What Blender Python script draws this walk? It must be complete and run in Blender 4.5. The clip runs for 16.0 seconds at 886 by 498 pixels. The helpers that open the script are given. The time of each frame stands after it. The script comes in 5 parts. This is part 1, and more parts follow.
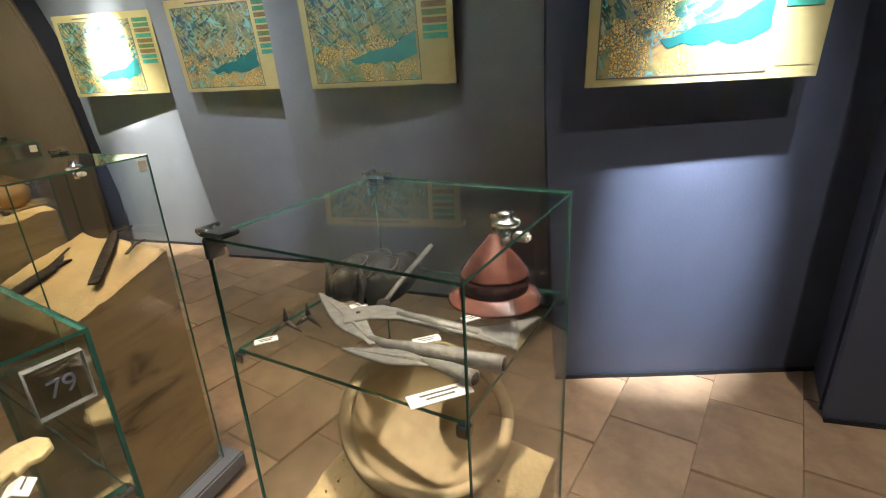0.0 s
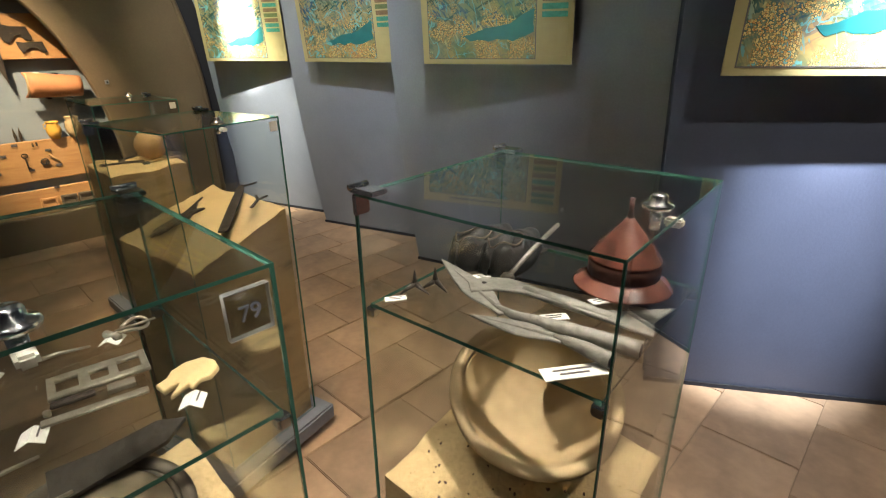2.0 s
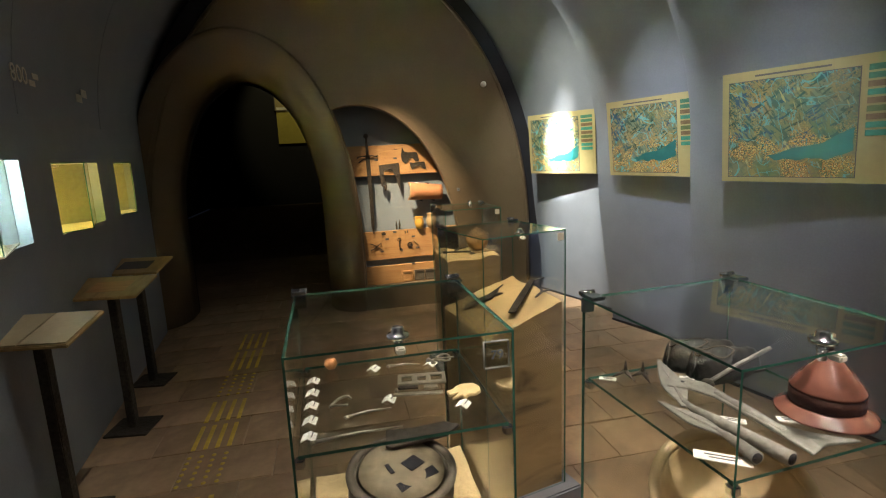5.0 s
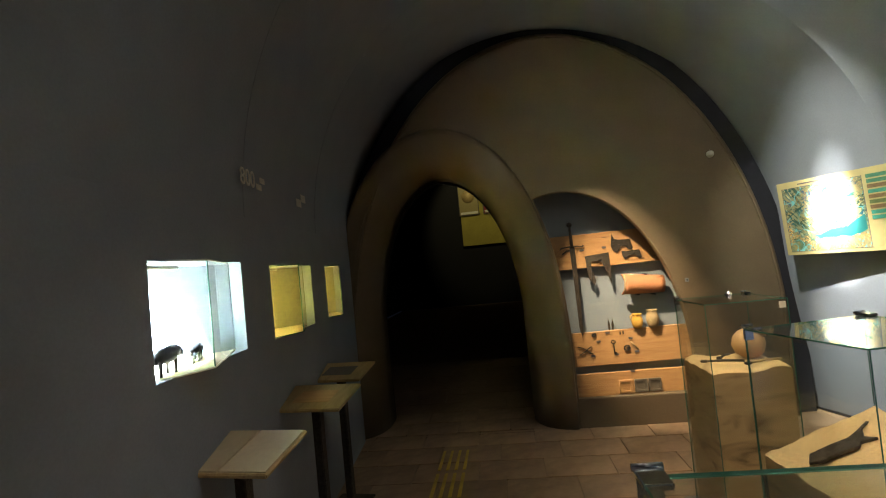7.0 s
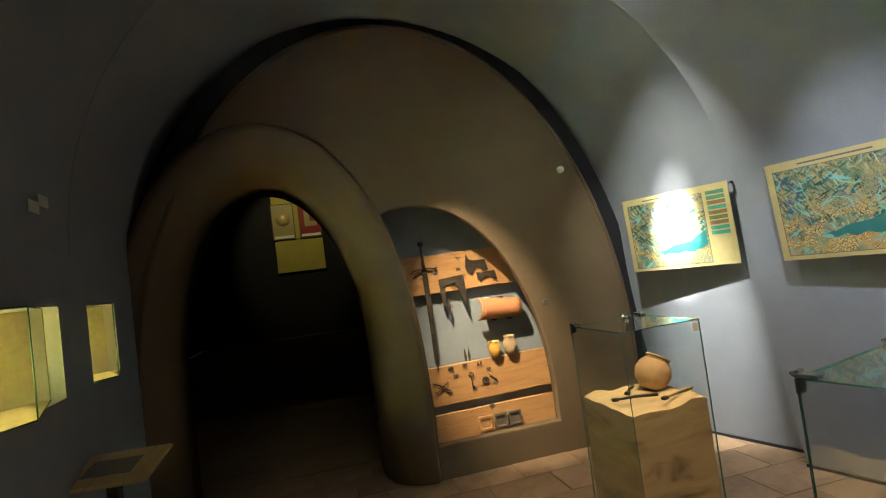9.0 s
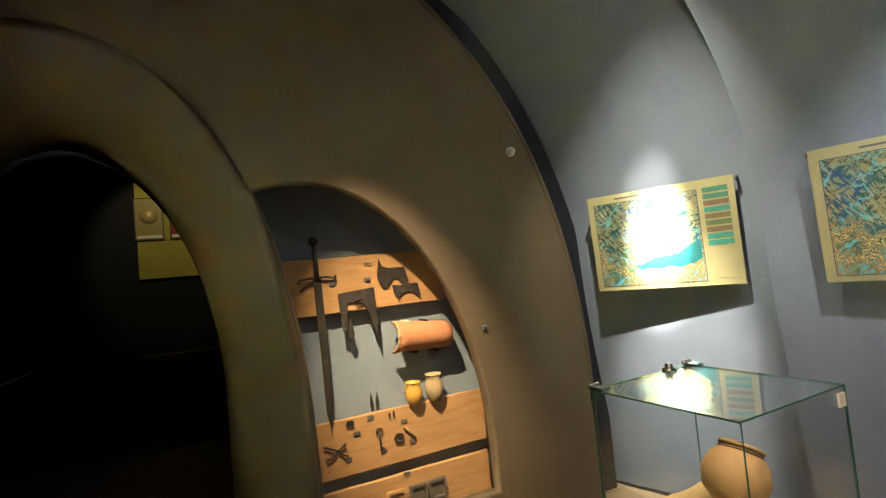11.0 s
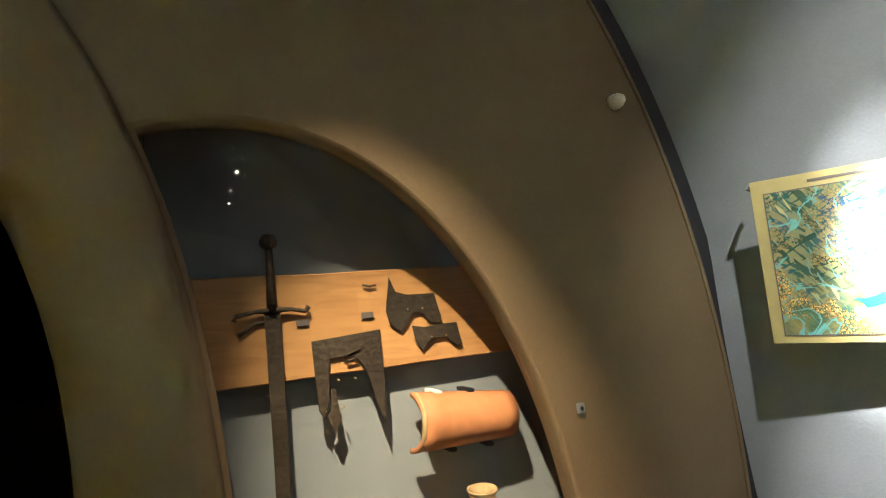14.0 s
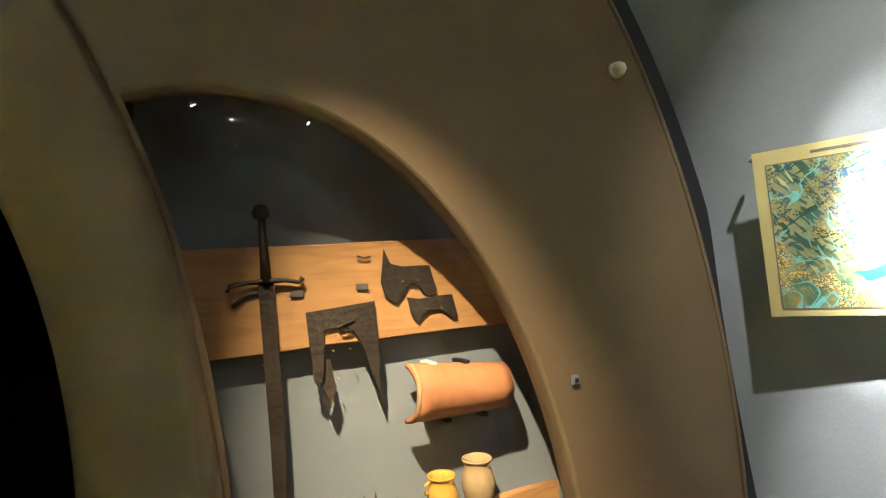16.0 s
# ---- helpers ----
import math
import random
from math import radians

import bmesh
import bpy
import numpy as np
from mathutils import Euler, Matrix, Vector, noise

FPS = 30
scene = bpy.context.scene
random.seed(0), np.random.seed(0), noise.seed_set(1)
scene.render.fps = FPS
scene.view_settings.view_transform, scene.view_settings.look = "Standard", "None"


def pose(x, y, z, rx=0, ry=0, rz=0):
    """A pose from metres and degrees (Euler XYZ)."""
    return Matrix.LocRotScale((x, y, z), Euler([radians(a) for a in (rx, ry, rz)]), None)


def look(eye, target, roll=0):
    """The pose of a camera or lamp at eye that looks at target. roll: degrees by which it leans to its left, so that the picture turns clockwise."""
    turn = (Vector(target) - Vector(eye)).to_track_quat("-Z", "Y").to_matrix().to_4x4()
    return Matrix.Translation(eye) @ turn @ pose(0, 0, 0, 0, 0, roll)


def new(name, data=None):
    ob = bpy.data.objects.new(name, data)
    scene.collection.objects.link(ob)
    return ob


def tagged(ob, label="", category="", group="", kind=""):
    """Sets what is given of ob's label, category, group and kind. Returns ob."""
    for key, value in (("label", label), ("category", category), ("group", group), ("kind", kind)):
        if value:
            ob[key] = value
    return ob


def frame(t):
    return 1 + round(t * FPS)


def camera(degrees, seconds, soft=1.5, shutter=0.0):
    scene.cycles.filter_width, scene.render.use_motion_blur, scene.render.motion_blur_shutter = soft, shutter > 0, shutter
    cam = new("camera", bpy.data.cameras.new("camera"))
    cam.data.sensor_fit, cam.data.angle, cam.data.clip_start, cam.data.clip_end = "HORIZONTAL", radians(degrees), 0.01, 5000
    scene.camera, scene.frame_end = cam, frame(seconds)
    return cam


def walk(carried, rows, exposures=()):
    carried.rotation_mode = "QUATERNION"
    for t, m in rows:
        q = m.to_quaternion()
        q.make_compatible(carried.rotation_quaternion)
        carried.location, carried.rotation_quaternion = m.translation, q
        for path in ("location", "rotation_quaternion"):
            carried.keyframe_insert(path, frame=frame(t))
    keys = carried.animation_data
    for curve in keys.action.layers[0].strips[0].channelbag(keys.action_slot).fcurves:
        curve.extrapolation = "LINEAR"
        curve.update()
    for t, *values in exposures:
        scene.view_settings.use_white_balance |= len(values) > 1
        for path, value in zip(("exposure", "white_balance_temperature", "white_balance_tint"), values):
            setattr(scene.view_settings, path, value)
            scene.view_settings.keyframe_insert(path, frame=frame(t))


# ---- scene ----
# ---- camera ----
cam = camera(82, 16.0, soft=1.1)
PATH = [
    (0, 1.269, 0.241, 1.533, -55.514, -20.388, -3.184),
    (0.5, 1.262, 0.250, 1.528, -54.923, -21.595, -2.453),
    (1, 1.242, 0.282, 1.520, -50.746, -22.310, -1.610),
    (1.5, 1.215, 0.304, 1.518, -46.222, -22.499, -1.072),
    (2, 1.207, 0.306, 1.520, -46.157, -21.960, -0.683),
    (2.5, 1.181, 0.297, 1.515, -47.378, -22.395, 1.067),
    (3, 1.180, 0.242, 1.539, -41.713, -20.013, 3.662),
    (3.5, 1.177, -0.016, 1.569, -30.459, -19.979, 1.794),
    (4, 1.163, -0.063, 1.558, -21.449, -18.858, 0.444),
    (4.5, 1.134, -0.155, 1.621, -15.008, -16.006, -2.299),
    (5, 1.127, -0.077, 1.633, -12.094, -10.450, -2.434),
    (5.2, 1.109, -0.042, 1.639, -10.908, -9.058, -1.941),
    (7.3, 0.826, 0.679, 1.576, 7.394, 3.151, -5.726),
    (7.5, 0.769, 0.763, 1.583, 3.198, 3.389, -3.716),
    (8, 0.603, 0.916, 1.602, -6.678, 4.173, -1.439),
    (8.5, 0.588, 1.140, 1.585, -8.886, 4.551, -6.599),
    (9, 0.670, 1.357, 1.611, -14.189, 2.546, -7.440),
    (9.2, 0.673, 1.402, 1.622, -17.832, 1.268, -5.684),
    (11.3, 1.017, 2.796, 1.601, -28.116, 4.184, -3.894),
    (11.5, 1.067, 2.904, 1.581, -29.862, 5.417, -2.128),
    (12, 1.077, 3.116, 1.578, -28.751, 4.795, -2.079),
    (12.5, 1.255, 3.439, 1.630, -22.873, 5.945, -5.959),
    (13, 1.380, 3.611, 1.613, -25.012, 6.256, -5.534),
    (13.5, 1.368, 3.820, 1.611, -29.013, 6.772, -1.773),
    (14, 1.345, 3.932, 1.629, -25.879, 6.360, -4.450),
    (14.5, 1.375, 3.938, 1.619, -25.671, 4.928, -4.430),
    (15, 1.371, 3.944, 1.620, -25.630, 4.937, -4.602),
    (15.5, 1.373, 3.937, 1.621, -25.318, 4.522, -4.503),
    (16, 1.376, 3.935, 1.612, -25.277, 3.759, -4.276),
]
walk(cam, [(t, pose(x, y, z) @ pose(0, 0, 0, 0, 0, yaw) @ pose(0, 0, 0, 90 + pitch) @ pose(0, 0, 0, 0, 0, roll)) for t, x, y, z, yaw, pitch, roll in PATH],
     exposures=[(0.0, 0.8), (3.0, 0.8), (5.0, 0.72), (7.5, 0.72), (9.0, 0.7), (12.5, 0.62), (16.0, 0.70)])

# ---- light ----
world = bpy.data.worlds.new("world")
scene.world = world
world.use_nodes = True
world.node_tree.nodes["Background"].inputs[0].default_value = (0.5, 0.6, 1.0, 1)
world.node_tree.nodes["Background"].inputs[1].default_value = 0.004


def spot(name, eye, target, watts, colour, cone, blend=0.5, radius=0.03):
    la = bpy.data.lights.new(name, "SPOT")
    la.energy, la.color, la.spot_size, la.spot_blend, la.shadow_soft_size = watts, colour, radians(cone), blend, radius
    ob = new(name, la)
    ob.matrix_world = look(eye, target)
    return ob


def area(name, eye, target, watts, colour, sx, sy, spread):
    la = bpy.data.lights.new(name, "AREA")
    la.shape, la.size, la.size_y, la.energy, la.color = "RECTANGLE", sx, sy, watts, colour
    la.spread = radians(spread)
    ob = new(name, la)
    ob.matrix_world = look(eye, target)
    return ob


COOL, WARM, NEUTRAL = (0.88, 0.93, 1.0), (1.0, 0.78, 0.50), (1.0, 0.91, 0.78)
# eye of each lamp, what it is aimed at, watts, colour, cone, edge, watts of its wide spill
SPOTS = [
    ((2.30, 3.90, 3.30), (3.41, 4.76, 1.72), 4800, (1.0, 0.97, 0.88), 12, 1.0, 7),
    ((2.45, 2.85, 3.30), (3.58, 3.48, 1.55), 170, (0.93, 0.94, 1.0), 44, 1.0, 0.6),
    ((2.42, 1.62, 3.35), (3.48, 2.36, 1.50), 90, (0.90, 0.93, 1.0), 40, 1.0, 0.3),
    ((2.52, -0.02, 3.25), (3.36, 0.46, 1.74), 2300, (0.93, 0.96, 1.0), 13, 1.0, 2),
    ((1.08, 4.05, 3.50), (2.14, 5.60, 0.82), 900, WARM, 28, 1.0, 0.5),
    ((1.80, 0.30, 3.45), (1.87, 0.72, 1.00), 290, NEUTRAL, 36, 0.9, 2),
    ((0.78, 0.89, 3.45), (1.23, 0.96, 1.00), 160, NEUTRAL, 28, 0.9, 1),
    ((1.34, 1.50, 3.50), (1.92, 2.08, 1.00), 130, WARM, 32, 1.0, 1),
    ((1.70, 3.10, 3.50), (2.07, 3.48, 1.00), 200, WARM, 29, 1.0, 1),
    ((1.70, 1.27, 3.45), (2.7, 1.60, 0.00), 140, NEUTRAL, 42, 1.0, 0),
    ((1.80, -0.65, 3.45), (3.10, 0.10, 0.00), 165, NEUTRAL, 60, 1.0, 0),
    ((0.80, 1.77, 3.45), (0.30, 2.30, 0.00), 48, NEUTRAL, 50, 1.0, 0),
    ((1.72, 2.10, 3.45), (2.80, 3.60, 0.00), 95, WARM, 60, 1.0, 0),
]
# the soft outer ring and the lower pool of the two map lamps
spot("halo_light", *SPOTS[0][:2], 200, (1.0, 0.99, 0.84), 54, 1.0)
spot("beam_light", SPOTS[0][0], (3.37, 4.77, 2.08), 420, (1.0, 0.98, 0.88), 13, 1.0)
spot("pool_light", SPOTS[0][0], (3.58, 4.84, 0.80), 900, (1.0, 0.98, 0.86), 22, 1.0)
spot("halo_light", *SPOTS[3][:2], 130, (0.90, 0.94, 1.0), 30, 1.0)
spot("pool_light", SPOTS[3][0], (3.56, 0.56, 0.82), 1900, (0.86, 0.92, 1.0), 19, 1.0)
for eye, target, watts, colour, cone, soft, spill in SPOTS:
    spot("spot_light", eye, target, watts, colour, cone, soft)
    if spill:
        spot("spill_light", eye, target, spill, colour, 150, 1.0)

# ---- materials ----


def paint(name, colour, rough=0.6, metal=0.0, grain=40.0, vary=0.12, stain=0.12, bump=0.05, spec=0.4, per_object=0.0):
    """A surface with fine grain, large stains and relief."""
    m = bpy.data.materials.new(name)
    m.use_nodes = True
    nt = m.node_tree
    b = nt.nodes["Principled BSDF"]
    b.inputs["Roughness"].default_value, b.inputs["Metallic"].default_value = rough, metal
    b.inputs["Specular IOR Level"].default_value = spec
    co = nt.nodes.new("ShaderNodeTexCoord")
    n1, n2 = nt.nodes.new("ShaderNodeTexNoise"), nt.nodes.new("ShaderNodeTexNoise")
    n1.inputs["Scale"].default_value, n1.inputs["Detail"].default_value = grain, 6
    n2.inputs["Scale"].default_value, n2.inputs["Detail"].default_value = max(1.3, grain / 18), 4
    for n in (n1, n2):
        nt.links.new(co.outputs["Object"], n.inputs["Vector"])
    value = None
    for n, amount in ((n1, vary), (n2, stain)):
        r = nt.nodes.new("ShaderNodeMapRange")
        r.inputs["From Min"].default_value, r.inputs["From Max"].default_value = 0.25, 0.75
        r.inputs["To Min"].default_value, r.inputs["To Max"].default_value = 1 - amount, 1 + amount
        nt.links.new(n.outputs["Fac"], r.inputs["Value"])
        if value:
            k = nt.nodes.new("ShaderNodeMath")
            k.operation = "MULTIPLY"
            nt.links.new(value, k.inputs[0])
            nt.links.new(r.outputs[0], k.inputs[1])
            value = k.outputs[0]
        else:
            value = r.outputs[0]
    if per_object:
        info = nt.nodes.new("ShaderNodeObjectInfo")
        r = nt.nodes.new("ShaderNodeMapRange")
        r.inputs["To Min"].default_value, r.inputs["To Max"].default_value = 1 - per_object, 1 + per_object
        nt.links.new(info.outputs["Random"], r.inputs["Value"])
        k = nt.nodes.new("ShaderNodeMath")
        k.operation = "MULTIPLY"
        nt.links.new(value, k.inputs[0])
        nt.links.new(r.outputs[0], k.inputs[1])
        value = k.outputs[0]
    mul = nt.nodes.new("ShaderNodeVectorMath")
    mul.operation = "SCALE"
    mul.inputs[0].default_value = colour[:3]
    nt.links.new(value, mul.inputs["Scale"])
    nt.links.new(mul.outputs[0], b.inputs["Base Color"])
    if bump:
        bp = nt.nodes.new("ShaderNodeBump")
        bp.inputs["Strength"].default_value, bp.inputs["Distance"].default_value = bump, 0.01
        nt.links.new(n1.outputs["Fac"], bp.inputs["Height"])
        nt.links.new(bp.outputs[0], b.inputs["Normal"])
    return m


def ramped(name, texture, stops, rough=0.6, bump=0.0, stretch=(1, 1, 1), distort=0.0, scale=5.0):
    """A surface whose colour runs through the stops by a noise, wave or voronoi pattern."""
    m = bpy.data.materials.new(name)
    m.use_nodes = True
    nt = m.node_tree
    b = nt.nodes["Principled BSDF"]
    b.inputs["Roughness"].default_value = rough
    co, mp = nt.nodes.new("ShaderNodeTexCoord"), nt.nodes.new("ShaderNodeMapping")
    mp.inputs["Scale"].default_value = stretch
    nt.links.new(co.outputs["Object"], mp.inputs["Vector"])
    tx = nt.nodes.new(texture)
    tx.inputs["Scale"].default_value = scale
    if "Distortion" in tx.inputs:
        tx.inputs["Distortion"].default_value = distort
    if "Detail" in tx.inputs:
        tx.inputs["Detail"].default_value = 5
    nt.links.new(mp.outputs[0], tx.inputs["Vector"])
    rp = nt.nodes.new("ShaderNodeValToRGB")
    while len(rp.color_ramp.elements) < len(stops):
        rp.color_ramp.elements.new(0.5)
    for e, (at, c) in zip(rp.color_ramp.elements, stops):
        e.position, e.color = at, (*c, 1)
    nt.links.new(tx.outputs["Fac" if "Fac" in tx.outputs else "Distance"], rp.inputs[0])
    nt.links.new(rp.outputs[0], b.inputs["Base Color"])
    if bump:
        bp = nt.nodes.new("ShaderNodeBump")
        bp.inputs["Strength"].default_value, bp.inputs["Distance"].default_value = bump, 0.006
        nt.links.new(tx.outputs["Fac" if "Fac" in tx.outputs else "Distance"], bp.inputs["Height"])
        nt.links.new(bp.outputs[0], b.inputs["Normal"])
    return m


def map_print(name, seed):
    """A printed map: ochre, green and blue fields with dark crowded strokes and round pale dots."""
    m = bpy.data.materials.new(name)
    m.use_nodes = True
    nt = m.node_tree
    b = nt.nodes["Principled BSDF"]
    b.inputs["Roughness"].default_value = 0.45
    b.inputs["Specular IOR Level"].default_value = 0.25
    co, mp = nt.nodes.new("ShaderNodeTexCoord"), nt.nodes.new("ShaderNodeMapping")
    mp.inputs["Location"].default_value = (seed * 3.7, seed * 1.9, 0)
    nt.links.new(co.outputs["Object"], mp.inputs["Vector"])

    def noise_at(scale, detail, distort):
        n = nt.nodes.new("ShaderNodeTexNoise")
        n.inputs["Scale"].default_value, n.inputs["Detail"].default_value, n.inputs["Distortion"].default_value = scale, detail, distort
        nt.links.new(mp.outputs[0], n.inputs["Vector"])
        return n.outputs["Fac"]

    def ramp(source, stops, sharp=False):
        r = nt.nodes.new("ShaderNodeValToRGB")
        if sharp:
            r.color_ramp.interpolation = "CONSTANT"
        while len(r.color_ramp.elements) < len(stops):
            r.color_ramp.elements.new(0.5)
        for e, (at, c) in zip(r.color_ramp.elements, stops):
            e.position, e.color = at, (*c, 1)
        nt.links.new(source, r.inputs[0])
        return r.outputs[0]

    def mix(fac, a, c):
        k = nt.nodes.new("ShaderNodeMix")
        k.data_type = "RGBA"
        nt.links.new(fac, k.inputs[0])
        nt.links.new(a, k.inputs[6])
        nt.links.new(c, k.inputs[7])
        return k.outputs[2]

    def value(number):
        v = nt.nodes.new("ShaderNodeValue")
        v.outputs[0].default_value = number
        return v.outputs[0]

    def times(p, q):
        k = nt.nodes.new("ShaderNodeMath")
        k.operation = "MULTIPLY"
        nt.links.new(p, k.inputs[0])
        nt.links.new(q, k.inputs[1])
        return k.outputs[0]

    def along_sheet(index, low, high):
        """A soft step from 0 at low to 1 at high, across (0) or up (1) the sheet, in metres."""
        sep = nt.nodes.new("ShaderNodeSeparateXYZ")
        nt.links.new(co.outputs["Object"], sep.inputs[0])
        r = nt.nodes.new("ShaderNodeMapRange")
        r.inputs["From Min"].default_value, r.inputs["From Max"].default_value = low, high
        nt.links.new(sep.outputs[index], r.inputs["Value"])
        return r.outputs[0]

    def brush(turn, long, thin, scale, low, high):
        """Curved brush strokes: a noise drawn out along one direction."""
        tilt = nt.nodes.new("ShaderNodeMapping")
        tilt.inputs["Rotation"].default_value = (0, 0, radians(turn))
        draw = nt.nodes.new("ShaderNodeMapping")
        draw.inputs["Scale"].default_value = (long, thin, 1)
        nt.links.new(mp.outputs[0], tilt.inputs["Vector"])
        nt.links.new(tilt.outputs[0], draw.inputs["Vector"])
        n = nt.nodes.new("ShaderNodeTexNoise")
        n.inputs["Scale"].default_value, n.inputs["Detail"].default_value, n.inputs["Distortion"].default_value = scale, 1.5, 0.9
        nt.links.new(draw.outputs[0], n.inputs["Vector"])
        return ramp(n.outputs["Fac"], [(low, (0, 0, 0)), (high, (1, 1, 1))])

    def discs(scale, size):
        """Round figures: the fill of each and its dark outline."""
        v = nt.nodes.new("ShaderNodeTexVoronoi")
        v.voronoi_dimensions = "2D"
        v.inputs["Scale"].default_value = scale
        nt.links.new(mp.outputs[0], v.inputs["Vector"])
        fill = ramp(v.outputs["Distance"], [(size, (1, 1, 1)), (size + 0.05, (0, 0, 0))])
        ring = ramp(v.outputs["Distance"], [(size + 0.10, (1, 1, 1)), (size + 0.16, (0, 0, 0))])
        tone = nt.nodes.new("ShaderNodeSeparateColor")
        nt.links.new(v.outputs["Color"], tone.inputs[0])
        return fill, ring, tone.outputs[0]

    land = ramp(noise_at(5.0, 4, 0.8), [(0.26, (0.025, 0.10, 0.09)), (0.38, (0.09, 0.15, 0.08)), (0.48, (0.21, 0.20, 0.085)), (0.58, (0.36, 0.26, 0.095)), (0.70, (0.36, 0.16, 0.07))])
    haze = ramp(noise_at(9.0, 2, 0.4), [(0.45, (0.13, 0.175, 0.13)), (0.60, (0.24, 0.21, 0.10))])
    base = mix(ramp(noise_at(3.0, 2, 0), [(0.42, (0, 0, 0)), (0.60, (0.8, 0.8, 0.8))]), land, haze)
    leaf = ramp(noise_at(7.0, 1, 0), [(0.40, (0.015, 0.05, 0.035)), (0.52, (0.012, 0.085, 0.085)), (0.62, (0.02, 0.07, 0.13))])
    west = ramp(along_sheet(0, 0.0, 0.55), [(0.0, (1, 1, 1)), (1.0, (0.35, 0.35, 0.35))])
    north = ramp(along_sheet(1, 0.06, 0.22), [(0.0, (0.25, 0.25, 0.25)), (1.0, (1, 1, 1))])
    base = mix(times(times(brush(52, 0.25, 1.0, 58, 0.495, 0.54), west), north), base, leaf)
    base = mix(times(brush(-28, 0.25, 1.0, 50, 0.56, 0.60), north), base, leaf)
    pale = ramp(noise_at(6.0, 1, 0), [(0.45, (0.10, 0.30, 0.32)), (0.60, (0.50, 0.42, 0.18))])
    base = mix(times(brush(70, 0.22, 1.0, 66, 0.62, 0.65), value(0.8)), base, pale)
    thread = ramp(noise_at(4.5, 5, 1.5), [(0.485, (0, 0, 0)), (0.495, (1, 1, 1)), (0.505, (1, 1, 1)), (0.515, (0, 0, 0))])
    base = mix(thread, base, ramp(value(0.0), [(0.0, (0.12, 0.36, 0.38)), (1.0, (0.12, 0.36, 0.38))]))
    south = ramp(along_sheet(1, 0.10, 0.30), [(0.0, (1, 1, 1)), (1.0, (0.12, 0.12, 0.12))])
    crowd = ramp(noise_at(8.0, 2, 0.4), [(0.47, (0, 0, 0)), (0.53, (1, 1, 1))])
    dark = ramp(value(0.0), [(0.0, (0.03, 0.05, 0.03)), (1.0, (0.03, 0.05, 0.03))])
    for scale, size in ((72, 0.30), (125, 0.26)):
        fill, ring, tone = discs(scale, size)
        where = times(crowd, ramp(times(south, value(1.0)), [(0.2, (0.25, 0.25, 0.25)), (0.6, (1, 1, 1))]))
        base = mix(times(ring, where), base, dark)
        base = mix(times(fill, where), base, ramp(tone, [(0.0, (0.58, 0.36, 0.10)), (0.5, (0.66, 0.50, 0.20)), (0.8, (0.50, 0.24, 0.07))]))
    nt.links.new(base, b.inputs["Base Color"])
    return m


def clear(name, tint, gloss=1.0):
    """Clear glass: sees through, and mirrors more the flatter it is looked along."""
    m = bpy.data.materials.new(name)
    m.use_nodes = True
    nt = m.node_tree
    nt.nodes.remove(nt.nodes["Principled BSDF"])
    t, g, lw, pw, mr, mx = (nt.nodes.new(k) for k in ("ShaderNodeBsdfTransparent", "ShaderNodeBsdfGlossy", "ShaderNodeLayerWeight", "ShaderNodeMath", "ShaderNodeMapRange", "ShaderNodeMixShader"))
    t.inputs[0].default_value = (*tint, 1)
    g.inputs["Roughness"].default_value = 0.015
    g.inputs[0].default_value = (gloss, gloss, gloss, 1)
    lw.inputs[0].default_value = 0.5
    pw.operation, pw.inputs[1].default_value = "POWER", 4.5
    mr.inputs["To Min"].default_value, mr.inputs["To Max"].default_value = 0.035, 0.85
    nt.links.new(lw.outputs["Facing"], pw.inputs[0])
    nt.links.new(pw.outputs[0], mr.inputs["Value"])
    nt.links.new(mr.outputs[0], mx.inputs[0])
    nt.links.new(t.outputs[0], mx.inputs[1])
    nt.links.new(g.outputs[0], mx.inputs[2])
    nt.links.new(mx.outputs[0], nt.nodes["Material Output"].inputs[0])
    return m


def glow(name, colour, strength):
    m = bpy.data.materials.new(name)
    m.use_nodes = True
    b = m.node_tree.nodes["Principled BSDF"]
    b.inputs["Emission Color"].default_value, b.inputs["Emission Strength"].default_value = (*colour, 1), strength
    return m


WALL = paint("wall_paint", (0.182, 0.198, 0.232), 0.62, grain=90, vary=0.05, stain=0.06, bump=0.08)
NAVY = paint("dark_blue_paint", (0.058, 0.068, 0.105), 0.55, grain=90, vary=0.05, stain=0.08, bump=0.06)
BROWN = paint("brown_clay_plaster", (0.106, 0.074, 0.042), 0.7, grain=70, vary=0.06, stain=0.08, bump=0.08)
# BLACK coats black parts and also stands in for deep shade
BLACK = paint("black_paint_and_shade", (0.009, 0.009, 0.014), 0.8, grain=40, bump=0.02)
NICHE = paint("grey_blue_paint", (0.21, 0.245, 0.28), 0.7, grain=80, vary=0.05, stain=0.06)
STONE = paint("sandstone_paver", (0.28, 0.185, 0.115), 0.5, grain=14, vary=0.2, stain=0.34, bump=0.12, per_object=0.16)
JOINT = paint("joint_mortar", (0.20, 0.14, 0.09), 0.9, grain=60)
SAND = paint("sand", (0.52, 0.38, 0.19), 0.9, grain=120, vary=0.16, stain=0.12, bump=0.3)
BLOCK = ramped("smeared_sand_render", "ShaderNodeTexNoise", [(0.30, (0.13, 0.085, 0.04)), (0.42, (0.33, 0.225, 0.105)), (0.62, (0.42, 0.29, 0.14)), (0.75, (0.30, 0.2, 0.095))], 0.85, 0.15, (1.5, 1.5, 4.5), 0.8, 2.2)
